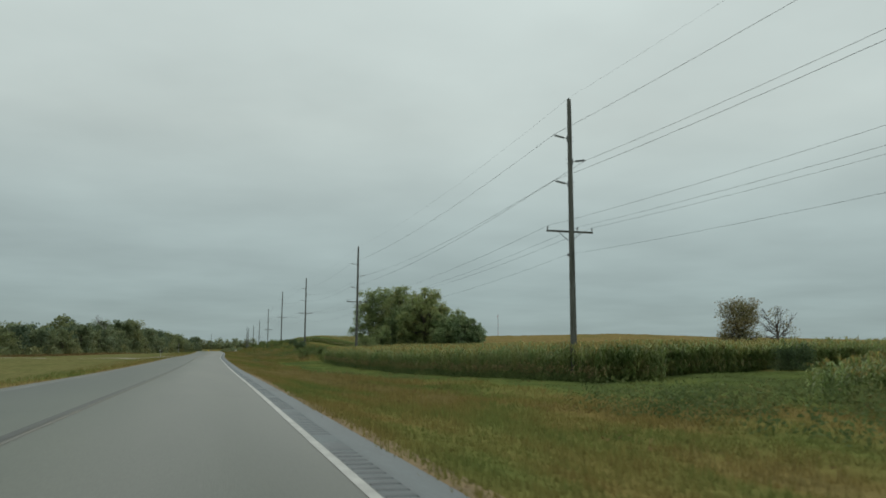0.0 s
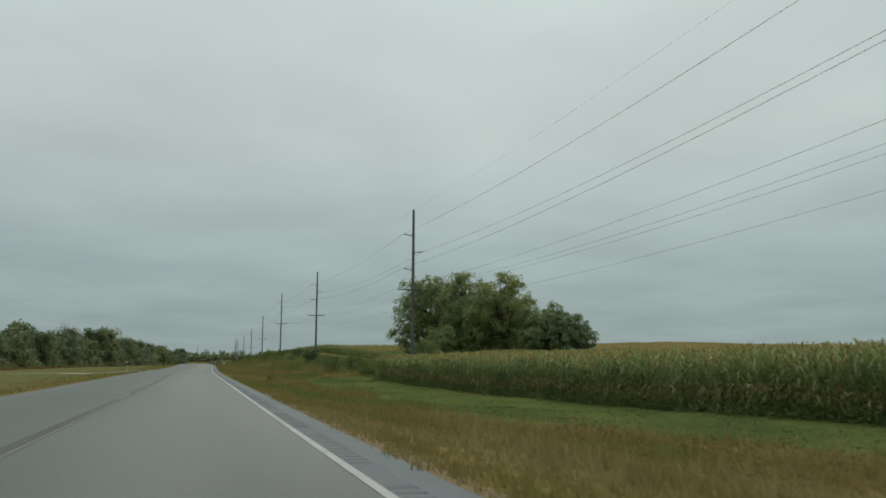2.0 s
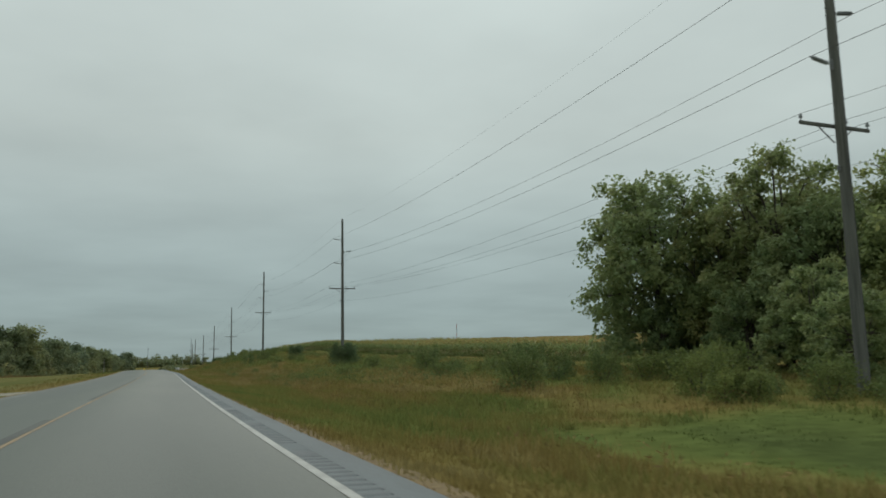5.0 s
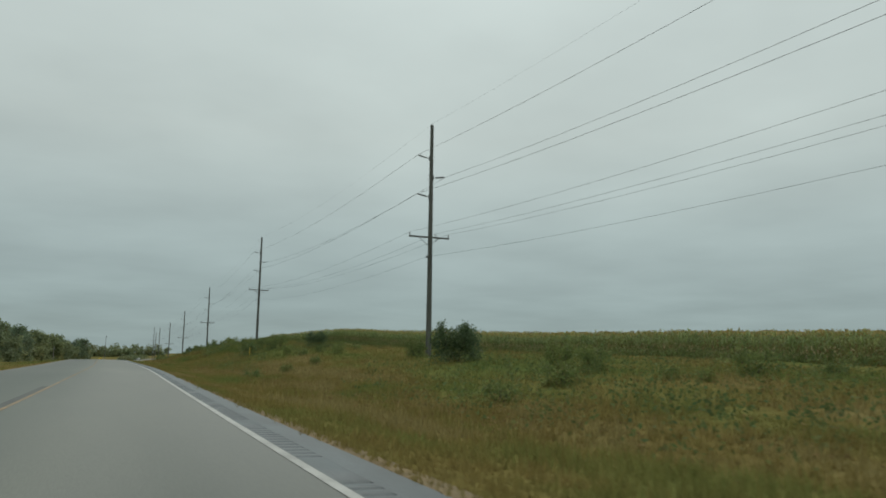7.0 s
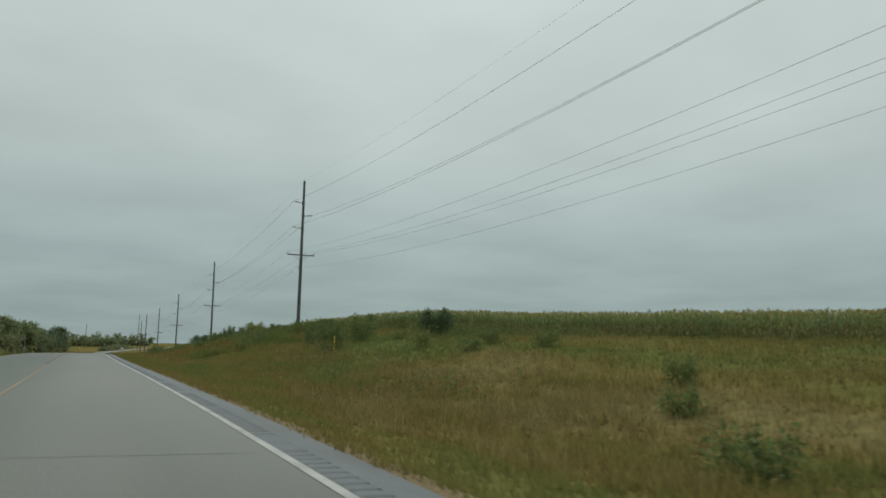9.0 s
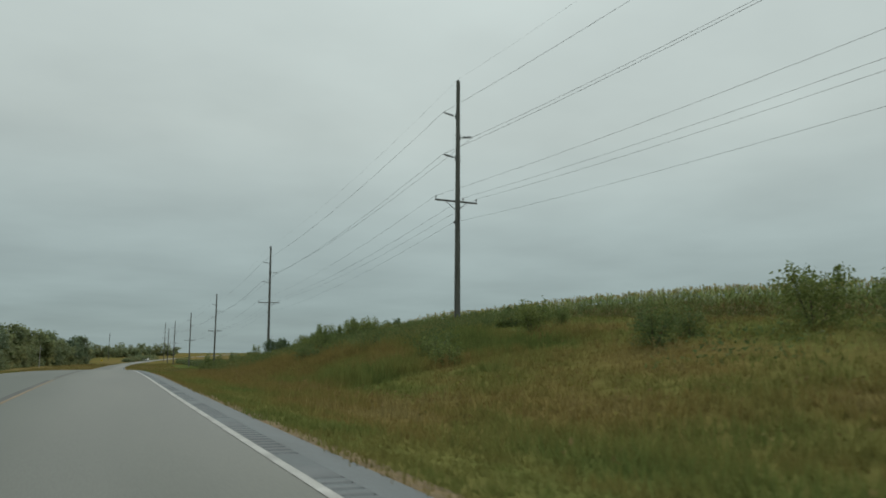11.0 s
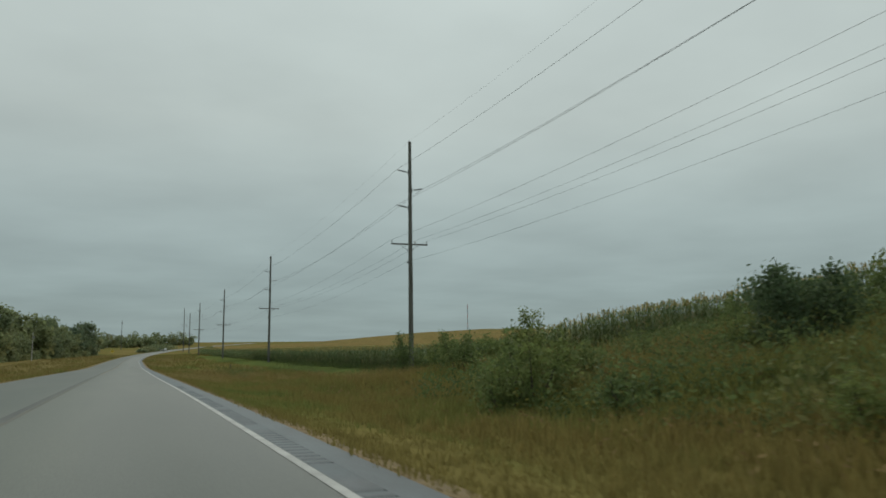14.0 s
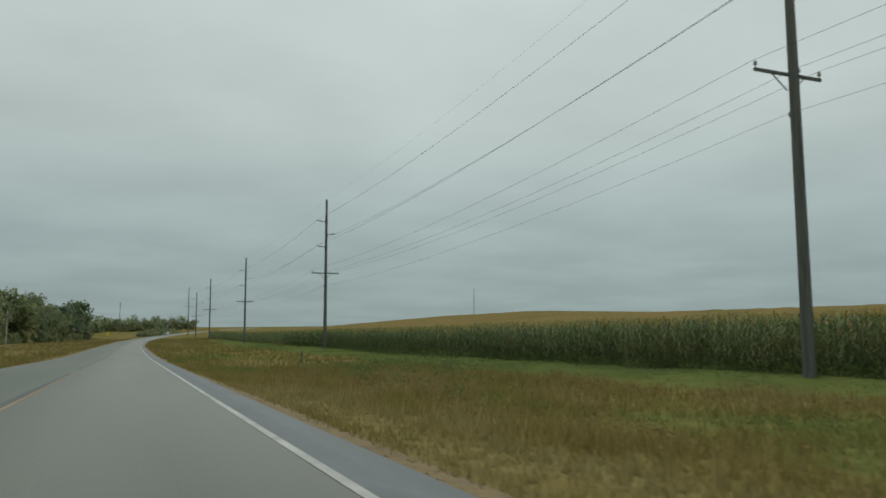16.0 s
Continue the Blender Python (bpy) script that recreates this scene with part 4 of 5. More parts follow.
for p, x, y, s in ((shrub_e, 25.4, 223.0, 1.12), (shrub_e, 29.2, 278.6, 0.9), (shrub_a, 19.4, 277.5, 0.8), (shrub_c, 11.3, 228.5, 0.8), (shrub_c, 15.0, 234.0, 0.6), (shrub_b, 18.4, 237.7, 0.5), (shrub_b, 24.0, 304.4, 1.0), (shrub_c, 16.5, 299.2, 0.8), (shrub_c, 14.5, 196.0, 0.8), (shrub_c, 19.3, 199.4, 0.9),
                   (shrub_b, 13.0, 347.4, 0.6), (shrub_a, 15.8, 345.6, 0.35), (shrub_b, 13.2, 357.7, 1.15), (shrub_a, 27.5, 348.3, 1.15), (shrub_b, 26.3, 340.0, 1.2), (shrub_a, 20.9, 350.2, 0.45), (shrub_b, 18.8, 375.0, 1.1), (shrub_e, 20.1, 355.0, 0.88), (shrub_b, 28.8, 366.0, 1.0), (shrub_b, 26.2, 319.5, 0.55), (shrub_b, 15.5, 322.5, 0.7), (shrub_a, 17.9, 326.0, 0.7), (shrub_a, 19.0, 158.7, 0.88), (shrub_c, 7.2, 123.1, 0.75), (shrub_e, 48.8, 54.8, 0.95), (shrub_d, 19.75, 386.0, 0.88), (shrub_d, 22.0, 384.3, 0.8), (shrub_b, 25.0, 385.5, 1.1), (shrub_d, 20.5, 370.6, 0.86), (shrub_d, 19.6, 370.9, 0.66), (shrub_c, 12.5, 358.0, 0.9), (shrub_c, 14.0, 361.0, 1.0), (shrub_c, 13.6, 354.0, 0.9), (shrub_b, 16.2, 360.0, 0.7), (shrub_b, 20.5, 381.0, 1.0), (shrub_b, 21.0, 385.0, 0.75),
                   (shrub_b, 24.0, 186.0, 1.15), (shrub_c, 22.0, 178.0, 1.1), (shrub_c, 27.0, 196.0, 1.1), (shrub_b, 25.0, 208.0, 0.9), (shrub_c, 25.9, 256.7, 0.9),
                   (shrub_b, 26.5, 296.0, 0.55), (shrub_b, 27.5, 307.0, 0.55), (shrub_b, 27.5, 322.0, 0.55), (shrub_b, 26.0, 337.0, 0.8), (shrub_a, 27.0, 345.0, 0.8), (shrub_b, 29.0, 349.0, 1.0), (shrub_b, 24.0, 350.0, 1.0),
                   (shrub_b, 25.0, 355.0, 1.1), (shrub_c, 26.5, 361.0, 0.9), (shrub_c, 18.0, 370.0, 1.0),
                   (shrub_a, 25.5, 287.0, 0.9), (shrub_b, 23.5, 282.0, 1.0), (shrub_b, 21.5, 291.0, 0.8), (shrub_c, 17.5, 303.0, 1.0), (shrub_c, 19.0, 318.0, 1.0)):
    place(p, USED, x, y, s, rw.uniform(0, 360), -0.05)
for x, y, s in ((22.0, 342.5, 0.72), (23.4, 345.4, 0.8), (24.3, 352.0, 0.95), (23.5, 351.2, 0.7), (26.0, 351.0, 0.8), (27.2, 350.6, 0.85), (28.3, 351.6, 0.75), (25.2, 347.0, 0.7), (26.6, 341.5, 0.62), (28.2, 337.6, 0.6)):
    place(shrub_d, USED, x, y, s, rw.uniform(0, 360), -0.05)
for k in range(44):
    y = 312 + 46 * rw.random() ** 0.8
    x = 16 + 17 * rw.random() ** 0.7
    place((shrub_a, shrub_b, shrub_b, shrub_c)[rw.randrange(4)], USED, x, y, rw.uniform(0.4, 0.75) * (0.8 if y < 336 else 1), rw.uniform(0, 360), -0.05)
for k in range(8):
    place((shrub_a, shrub_b, shrub_b)[rw.randrange(3)], USED, rw.uniform(14, 22), rw.uniform(344, 364), rw.uniform(0.22, 0.4), rw.uniform(0, 360), -0.05)
for k in range(40):
    y = rw.uniform(139, 182)
    x = 22 + (y - 140) * 0.10 + rw.uniform(-2.5, 9)
    if 33 < x < 40 and y > 160:
        x -= 6
    place((shrub_a, shrub_b, shrub_c, shrub_c)[rw.randrange(4)], USED, x, y, rw.uniform(0.55, 0.9), rw.uniform(0, 360), -0.05)
for k in range(18):
    place((shrub_a, shrub_a, shrub_b)[rw.randrange(3)], USED, rw.uniform(20, 31), rw.uniform(342, 362), rw.uniform(0.5, 0.8), rw.uniform(0, 360), -0.05)
for k in range(9):
    place((shrub_a, shrub_b)[rw.randrange(2)], USED, rw.uniform(20.5, 27), rw.uniform(381, 387), rw.uniform(0.5, 0.7), rw.uniform(0, 360), -0.05)
for k in range(12):
    place((shrub_a, shrub_b)[rw.randrange(2)], USED, rw.uniform(24, 31), rw.uniform(296, 344), rw.uniform(0.4, 0.6), rw.uniform(0, 360), -0.05)
for k in range(22):
    y = rw.uniform(186, 300)
    place((shrub_b, shrub_c, shrub_c)[rw.randrange(3)], USED, rw.uniform(22, 33), y, rw.uniform(0.5, 0.9), rw.uniform(0, 360), -0.05)


# ---- corn ----
def corn_field(name, label, spots, heights, rng, leaves=9, tassel=True, low=0.0, ripe=0.08, green=None, dry_share=0.8):
    """Whole plants: stalk, arching leaves, tassel. spots: x, y of each plant; low: from which share of the height the plant is built."""
    n = len(spots)
    z = land(spots[:, 0], spots[:, 1])
    base = np.stack([spots[:, 0], spots[:, 1], z], -1)
    V, F, FM, off = [], [], [], 0
    lean = rng.normal(0, 0.05, (n, 2))
    # stalk: a three-sided prism
    ang = rng.uniform(0, 6.28, n)
    for side in range(3):
        a0, a1 = ang + side * 2.094, ang + (side + 1) * 2.094
        q = []
        for a, zz, r in ((a0, low, 0.016), (a1, low, 0.016), (a1, 0.95, 0.009), (a0, 0.95, 0.009)):
            q.append(np.stack([base[:, 0] + r * np.cos(a) + lean[:, 0] * zz * heights, base[:, 1] + r * np.sin(a) + lean[:, 1] * zz * heights, base[:, 2] + zz * heights], -1))
        V.append(np.stack(q, 1).reshape(-1, 3))
        F.append(off + np.arange(n)[:, None] * 4 + np.arange(4)[None])
        FM.append(np.zeros(n, int))
        off += 4 * n
    for k in range(leaves):
        t = low + (0.93 - low) * (k + rng.uniform(0, 1, n)) / leaves
        a = ang + k * 3.14 + rng.normal(0, 0.5, n)
        ln = heights * rng.uniform(0.22, 0.36, n) * np.where(t > 0.8, 0.7, 1)
        dx, dy = np.cos(a), np.sin(a)
        sx, sy = -dy, dx
        w = 0.036 * rng.uniform(0.8, 1.25, n)
        root = base + np.stack([lean[:, 0] * t * heights, lean[:, 1] * t * heights, t * heights], -1)
        rise, fall = rng.uniform(0.4, 0.95, n), rng.uniform(0.0, 0.9, n)
        dry = (np.abs(t - rng.normal(0.34, 0.05, n)) < 0.14) & (rng.random(n) < dry_share)
        w = np.where(dry, w * 0.8, w)
        rise = np.where(dry, rng.uniform(-0.1, 0.55, n), rise)
        fall = np.where(dry, rng.uniform(0.0, 0.9, n), fall)
        ln = np.where(dry, ln * rng.uniform(0.5, 1.0, n), ln)
        mid = root + np.stack([dx * ln * 0.5, dy * ln * 0.5, rise * ln * 0.8], -1)
        tip = root + np.stack([dx * ln * np.where(dry, 0.85, 1), dy * ln * np.where(dry, 0.85, 1), (rise - fall) * ln], -1)
        s3 = np.stack([sx * w, sy * w, 0 * w], -1)
        V.append(np.stack([root - s3 * 0.5, root + s3 * 0.5, mid + s3, mid - s3, tip], 1).reshape(-1, 3))
        b = off + np.arange(n)[:, None] * 5
        F.append(b + np.array([[0, 1, 2, 3]]))
        F.append(b + np.array([[3, 2, 4, 4]]))
        kind = np.where(dry, 1, np.where((t > 0.8) & (rng.random(n) < ripe), 2, 0))
        FM += [kind, kind]
        off += 5 * n
    if tassel:
        for k in range(4):
            a = rng.uniform(0, 6.28, n)
            r = 0.13 * (k > 0) * rng.uniform(0.5, 1.2, n)
            root = base + np.stack([lean[:, 0] * heights, lean[:, 1] * heights, 0.93 * heights], -1)
            tip = root + np.stack([r * np.cos(a), r * np.sin(a), heights * 0.11 * rng.uniform(0.6, 1.15, n)], -1)
            s3 = np.stack([-np.sin(a), np.cos(a), 0 * a], -1) * 0.02
            V.append(np.stack([root - s3 * 0.6, root + s3 * 0.6, tip + s3, tip - s3], 1).reshape(-1, 3))
            F.append(off + np.arange(n)[:, None] * 4 + np.arange(4)[None])
            FM.append(np.full(n, 2))
            off += 4 * n
    V, F, FM = np.concatenate(V), np.concatenate(F), np.concatenate(FM)
    # triangles at the tips come as quads with a doubled corner
    dbl = F[:, 3] == F[:, 2]
    me = bpy.data.meshes.new(name)
    nl = np.where(dbl, 3, 4)
    starts = np.concatenate([[0], np.cumsum(nl)[:-1]])
    loops = F.ravel()[~np.stack([0 * dbl, 0 * dbl, 0 * dbl, dbl], -1).astype(bool).ravel()]
    me.vertices.add(len(V))
    me.vertices.foreach_set("co", V.astype(np.float32).ravel())
    me.loops.add(len(loops))
    me.loops.foreach_set("vertex_index", loops.astype(np.int32))
    me.polygons.add(len(F))
    me.polygons.foreach_set("loop_start", starts.astype(np.int32))
    me.update(calc_edges=True)
    for m in (green or M_CORN_GREEN, M_CORN_DRY, M_TASSEL):
        me.materials.append(m)
    me.polygons.foreach_set("material_index", FM.astype(np.int32))
    me.update()
    return tagged(new(name, me), label, "corn", kind="stuff")


def front_spots(edge, rows, pitch, rng, spacing=0.76):
    """Plants in rows behind a front edge given as x, y corners; rows go back to the right of it."""
    e = np.array(edge, float)
    seg = np.hypot(*np.diff(e, axis=0).T)
    s = np.concatenate([[0], np.cumsum(seg)])
    out = []
    for r in range(rows):
        d = np.arange(0, s[-1], pitch) + rng.uniform(-0.06, 0.06, len(np.arange(0, s[-1], pitch)))
        x = np.interp(d, s, e[:, 0]) + r * spacing + rng.normal(0, 0.13, len(d))
        y = np.interp(d, s, e[:, 1]) + rng.normal(0, 0.04, len(d))
        out.append(np.stack([x, y], -1))
    return np.concatenate(out)


def canopy(name, label, x_front, y0, y1, depth, height, step, skew=False, back=4.2):
    """The closed top of a field behind its front rows: an uneven sheet at the height of the upper leaves."""
    us = back + np.concatenate([[0.0, 0.3], np.arange(2.0, 40, step), np.arange(40, 140, step * 3), np.arange(140, depth + 1, 25)])
    ys = np.arange(y0, y1 + 0.1, step * 1.6)
    U, Y = np.meshgrid(us, ys)
    Xc = np.vectorize(x_front)(ys)[:, None] + U
    if skew:
        Y = Y + 0.42 * U * np.clip((y1 - Y) / (y1 - y0), 0, 1)
    rng = np.random.default_rng(5)
    Z = land(Xc, Y) + height + rng.normal(0, 0.16, U.shape) * np.minimum(1, 60 / (U + 30))
    Z[:, 0] -= height - 0.1
    v = np.stack([Xc, Y, Z], -1).reshape(-1, 3)
    k = len(us)
    i = (np.arange(len(ys) - 1)[:, None] * k + np.arange(k - 1)[None]).ravel()
    f = np.stack([i, i + 1, i + k + 1, i + k], -1)
    fm = np.zeros(len(f), int)
    ob = new(name, mesh_from(name, v, f, [M_CANOPY], fm))
    return tagged(ob, label, "corn", kind="stuff")


rc = np.random.default_rng(19)
EDGE1 = [(27.5, 49.0), (25.0, 56.0), (22.0, 75.0), (20.5, 95.0), (19.6, 115.0), (19.4, 130.5)]
EDGE2 = [(46, 186), (44, 205), (44, 235), (45, 265), (45.0, 295), (43.5, 322), (39.0, 345), (35.5, 362)]
EDGE3 = [(35.5, 362), (33.0, 380), (31.5, 398), (31.0, 430), (32.0, 480), (33.0, 540)]


def along(edge):
    e = np.array(edge)
    return lambda y: float(np.interp(y, e[:, 1], e[:, 0]))


spots = front_spots(EDGE1, 7, 0.17, rc)
corn_field("cornfield_near_road", "tall green corn with dry brown lower leaves and tan tassels", spots, rc.uniform(2.0, 2.72, len(spots)) + np.interp(spots[:, 1], [56, 75, 90, 102, 112, 125], [0.2, 0.05, 0.1, 0.18, 0.12, -0.08]), rc, 13, True, 0.0, 0.2, None, 0.42)
fx = along(EDGE1)
ly = rc.uniform(49, 130.5, 3600)
lx = np.array([fx(q) for q in ly]) + rc.uniform(-0.28, 0.12, len(ly))
lz = land(lx, ly) + rc.normal(0.78, 0.24, len(ly))
v, f = leaf_cards(np.stack([lx, ly, lz], -1), 0.15, rc, 0.5, 0.0, 0.42)
tagged(new("dry_corn_leaves", mesh_from("dry_corn_leaves", v, f, [M_CORN_DRY])), "curled pale dry leaves on the front corn stalks", "corn", kind="stuff")
# the field's end, where its rows stop
spots = np.stack([rc.uniform(19.4, 60, 1700), 130.7 - np.abs(rc.normal(0, 1.0, 1700))], -1)
corn_field("cornfield_end_rows", "ends of the corn rows, green with dry lower leaves", spots, rc.uniform(2.3, 2.75, len(spots)), rc, 9)
# its side along the grass lane
side = rc.uniform(0, 1.5, 3600)
spots = np.stack([27.5 + 36 * side, 49 + 14.8 * side + np.abs(rc.normal(0, 2.0, 3600))], -1)
corn_field("cornfield_lane_rows", "side of the cornfield along a grass lane", spots, rc.uniform(2.35, 2.9, len(spots)) + np.interp(spots[:, 0], [32, 46], [0, -0.45]), rc, 9, True, 0.0, 0.08, None, 0.35)
# the front of the field behind the lane
y = rc.uniform(0, 66, 1500)
spots = np.stack([65.5 + (70 - y) * 0.6 - rc.uniform(0, 3.5, len(y)), y], -1)
corn_field("cornfield_behind_lane", "front of a ripening cornfield behind the grass lane", spots, rc.uniform(1.9, 2.4, len(spots)), rc, 8, True, 0.0, 0.15, None, 0.2)
# weedy corn before the lane
spots = np.stack([rc.uniform(25.6, 38, 4200), rc.uniform(4, 28, 4200)], -1)
spots = spots[spots[:, 1] < 27.8 - (spots[:, 0] - 25.6) * 0.2 + rc.normal(0, 0.3, len(spots))]
corn_field("cornfield_before_lane", "weedy green corn before the grass lane", spots, rc.uniform(1.3, 2.0, len(spots)) + np.interp(spots[:, 0], [26, 32], [-0.2, 0.3]), rc, 10, True, 0.0, 0.08, None, 0.15)
spots = front_spots(EDGE2, 5, 0.22, rc)
corn_field("cornfield_on_bank", "tall green corn standing on top of the bank", spots, rc.uniform(2.3, 2.75, len(spots)) * np.interp(spots[:, 1], [250, 300], [0.8, 1]), rc, 8, True, 0.0, 0.06)
spots = np.concatenate([front_spots(EDGE3, 5, 0.24, rc), front_spots([(33, 540), (36, 700), (60, 900)], 3, 0.45, rc, 1.2)])
corn_field("cornfield_past_bank", "tall dark green corn behind a mown grass strip", spots, rc.uniform(2.3, 2.75, len(spots)), rc, 9, True, 0.0, 0.05, M_CORN_DEEP, 0.12)
# tassels and top leaves over the closed fields
for nm, edge, n, deep in (("corn_tops_near_road", EDGE1, 3200, 40), ("corn_tops_on_bank", EDGE2, 3200, 30), ("corn_tops_past_bank", EDGE3, 3000, 40)):
    fx = along(edge)
    ty = rc.uniform(edge[0][1], edge[-1][1], n)
    tx = np.array([fx(y) for y in ty]) + 4 + deep * rc.random(n) ** 1.5
    corn_field(nm, "tan tassels and top leaves over the closed cornfield", np.stack([tx, ty], -1), rc.uniform(2.3, 2.75, n) * (np.interp(ty, [250, 300], [0.86, 1]) if edge is EDGE2 else 1), rc, 3, True, 0.72)
canopy("canopy_near_road", "closed top of a ripening cornfield", along(EDGE1), 49, 129.5, 46, 2.0, 0.9, True, 6.2)
canopy("canopy_on_bank", "closed top of a ripening cornfield on the rise", along([(60, 150), *EDGE2]), 186, 361, 420, 2.05, 0.9)
canopy("canopy_past_bank", "closed top of a wide ripening cornfield up the slope", along(EDGE3 + [(36, 700), (60, 900)]), 362, 900, 420, 2.05, 1.6)
canopy("canopy_behind_grove", "closed top of a ripening cornfield behind the grove", lambda y: 62.0 if y > 70 else 62.0 + (70 - y) * 0.6, -60, 186, 400, 2.05, 1.6)


# ---- grass and weeds ----
def blades(n, xy, height, width, mat, name, label, rng, per=4, droop=0.5, plain=False, shift=0.0):
    """Tufts of narrow bent blades; shift moves them towards straw."""
    x = np.repeat(xy[:, 0], per) + rng.normal(0, 0.07, n * per)
    y = np.repeat(xy[:, 1], per) + rng.normal(0, 0.07, n * per)
    h = np.repeat(height, per) * rng.uniform(0.6, 1.15, n * per)
    z = surface(x, y) - 0.02
    a = rng.uniform(0, 6.28, n * per)
    out = h * rng.uniform(0.1, droop, n * per)
    dx, dy = np.cos(a), np.sin(a)
    w = width * rng.uniform(0.7, 1.4, n * per)
    sx, sy = -dy * w, dx * w
    m = np.stack([x + dx * out * 0.35, y + dy * out * 0.35, z + h * 0.62], -1)
    t = np.stack([x + dx * out, y + dy * out, z + h], -1)
    s = np.stack([sx, sy, 0 * sx], -1)
    r = np.stack([x, y, z], -1)
    tone = np.clip(verge_tone(x, y) + shift, 0, 1)
    if plain or droop < 0.3:
        V = np.stack([r - s, r + s, t], 1).reshape(-1, 3)
        me = mesh_from(name, V, np.arange(n * per * 3).reshape(-1, 3), [mat])
        set_tone(me, np.repeat(tone, 3))
        return tagged(new(name, me), label, "grass", kind="stuff")
    V = np.stack([r - s, r + s, m + s * 0.8, m - s * 0.8, t], 1).reshape(-1, 3)
    k = np.arange(n * per)[:, None] * 5
    F = np.concatenate([k + np.array([[0, 1, 2]]), k + np.array([[0, 2, 3]]), k + np.array([[3, 2, 4]])])
    me = mesh_from(name, V, F, [mat])
    set_tone(me, np.repeat(tone, 5))
    return tagged(new(name, me), label, "grass", kind="stuff")


rg = np.random.default_rng(23)


def patch(x, y, scale, seed):
    """Soft patches between 0 and 1."""
    s = seed * 1.7
    return 0.5 + 0.25 * (np.sin(x * scale + s) * np.sin(y * scale * 0.8 - s) + np.sin(x * scale * 0.37 - y * scale * 0.53 + 2 * s) + 0.6 * np.sin(y * scale * 1.9 + x * scale * 1.1 + s) * np.sin(x * scale * 2.3 - s)) 


def scatter(n, u0, u1, y0, y1, power=1.0):
    y = rg.uniform(y0, y1, n)
    u = u0 + (u1 - u0) * rg.random(n) ** power
    return np.stack([edge_x(y) + u, y], -1), u


def mown_strip(x, y):
    return mown_mask(x, y) > 0.5


def grass_start(xy, u):
    return u > SHOULDER + 0.04 + gravel_width(xy[:, 1]) * rg.uniform(0.5, 1.5, len(u))


# bent blades close to the road
xy, u = scatter(24000, SHOULDER + 0.1, 10, -6, 445, 1.1)
keep = ~mown_strip(xy[:, 0], xy[:, 1]) & grass_start(xy, u)
tall = np.clip(0.22 + (u - 0.8) / 6, 0.2, 1) * (0.5 + 0.9 * soft_noise(xy[:, 0] / 2.2, xy[:, 1] / 3.5, 5))
blades(int(keep.sum()), xy[keep], (rg.uniform(0.18, 0.42, len(xy)) * tall)[keep], 0.010, M_GRASS, "verge_grass", "rough olive, tan and rust-brown grass on the roadside verge", rg, 3, 0.9)
# closer cover on the wide verge and the slopes
xy, u = scatter(100000, SHOULDER + 1.0, 34, -6, 445, 1.0)
xy2, u2 = scatter(30000, SHOULDER + 2.0, 22, 285, 440, 1.0)
xy3, u3 = scatter(44000, SHOULDER + 1.0, 14, -6, 285, 1.0)
xy, u = np.concatenate([xy, xy2, xy3]), np.concatenate([u, u2, u3])
keep = ~mown_strip(xy[:, 0], xy[:, 1])
tall = np.clip(0.3 + (u - 1) / 6, 0.28, 1) * (0.45 + 1.0 * soft_noise(xy[:, 0] / 2.2, xy[:, 1] / 3.5, 5)) * np.interp(xy[:, 1], [38, 60], [0.62, 1])
blades(int(keep.sum()), xy[keep], (rg.uniform(0.2, 0.42, len(xy)) * tall)[keep], 0.021, M_GRASS, "slope_grass", "dense olive and brown grass on the verge and the slopes", rg, 3, 1.1, True)
# seeding weeds where the verge is brown
xy, u = scatter(26000, SHOULDER + 2.0, 30, -6, 445, 1.1)
keep = (verge_tone(xy[:, 0], xy[:, 1]) > 0.5 + 0.25 * rg.random(len(u))) & ~mown_strip(xy[:, 0], xy[:, 1])
tall = rg.uniform(0.3, 0.62, len(u)) * np.clip(0.35 + (u - 1.5) / 6, 0.3, 1) * np.interp(xy[:, 1], [38, 60], [0.75, 1])
blades(int(keep.sum()), xy[keep], tall[keep], 0.010, M_SEED, "rusty_weeds", "rust-brown and straw-coloured seeding weeds on the verge", rg, 4, 0.5, False, 0.08)
xy = xy[keep & (tall > 0.38)]
cen = np.repeat(np.stack([xy[:, 0], xy[:, 1], surface(xy[:, 0], xy[:, 1]) + 0.45], -1), 3, 0) + rg.normal(size=(len(xy) * 3, 3)) * [0.10, 0.10, 0.07]
v, f = leaf_cards(cen, 0.05, rg, 0.4, 0.0, 0.6)
tagged(new("seed_heads", mesh_from("seed_heads", v, f, [M_BLADE_RUST])), "small rust-brown seed heads over the weeds", "weeds", kind="stuff")
# tall rank grass and weeds on the bank
xy, u = scatter(20000, SHOULDER + 3.2, 20, 298, 386)
tall = rg.uniform(0.4, 0.7, len(u)) * np.clip(0.3 + (u - 3) / 7, 0.3, 1.15) * (0.4 + 1.2 * soft_noise(xy[:, 0] / 1.8, xy[:, 1] / 2.6, 0))
blades(len(u), xy, tall, 0.014, M_GRASS, "bank_grass", "tall rank olive-brown grass and weeds on the bank", rg, 4, 0.8, False, 0.05)
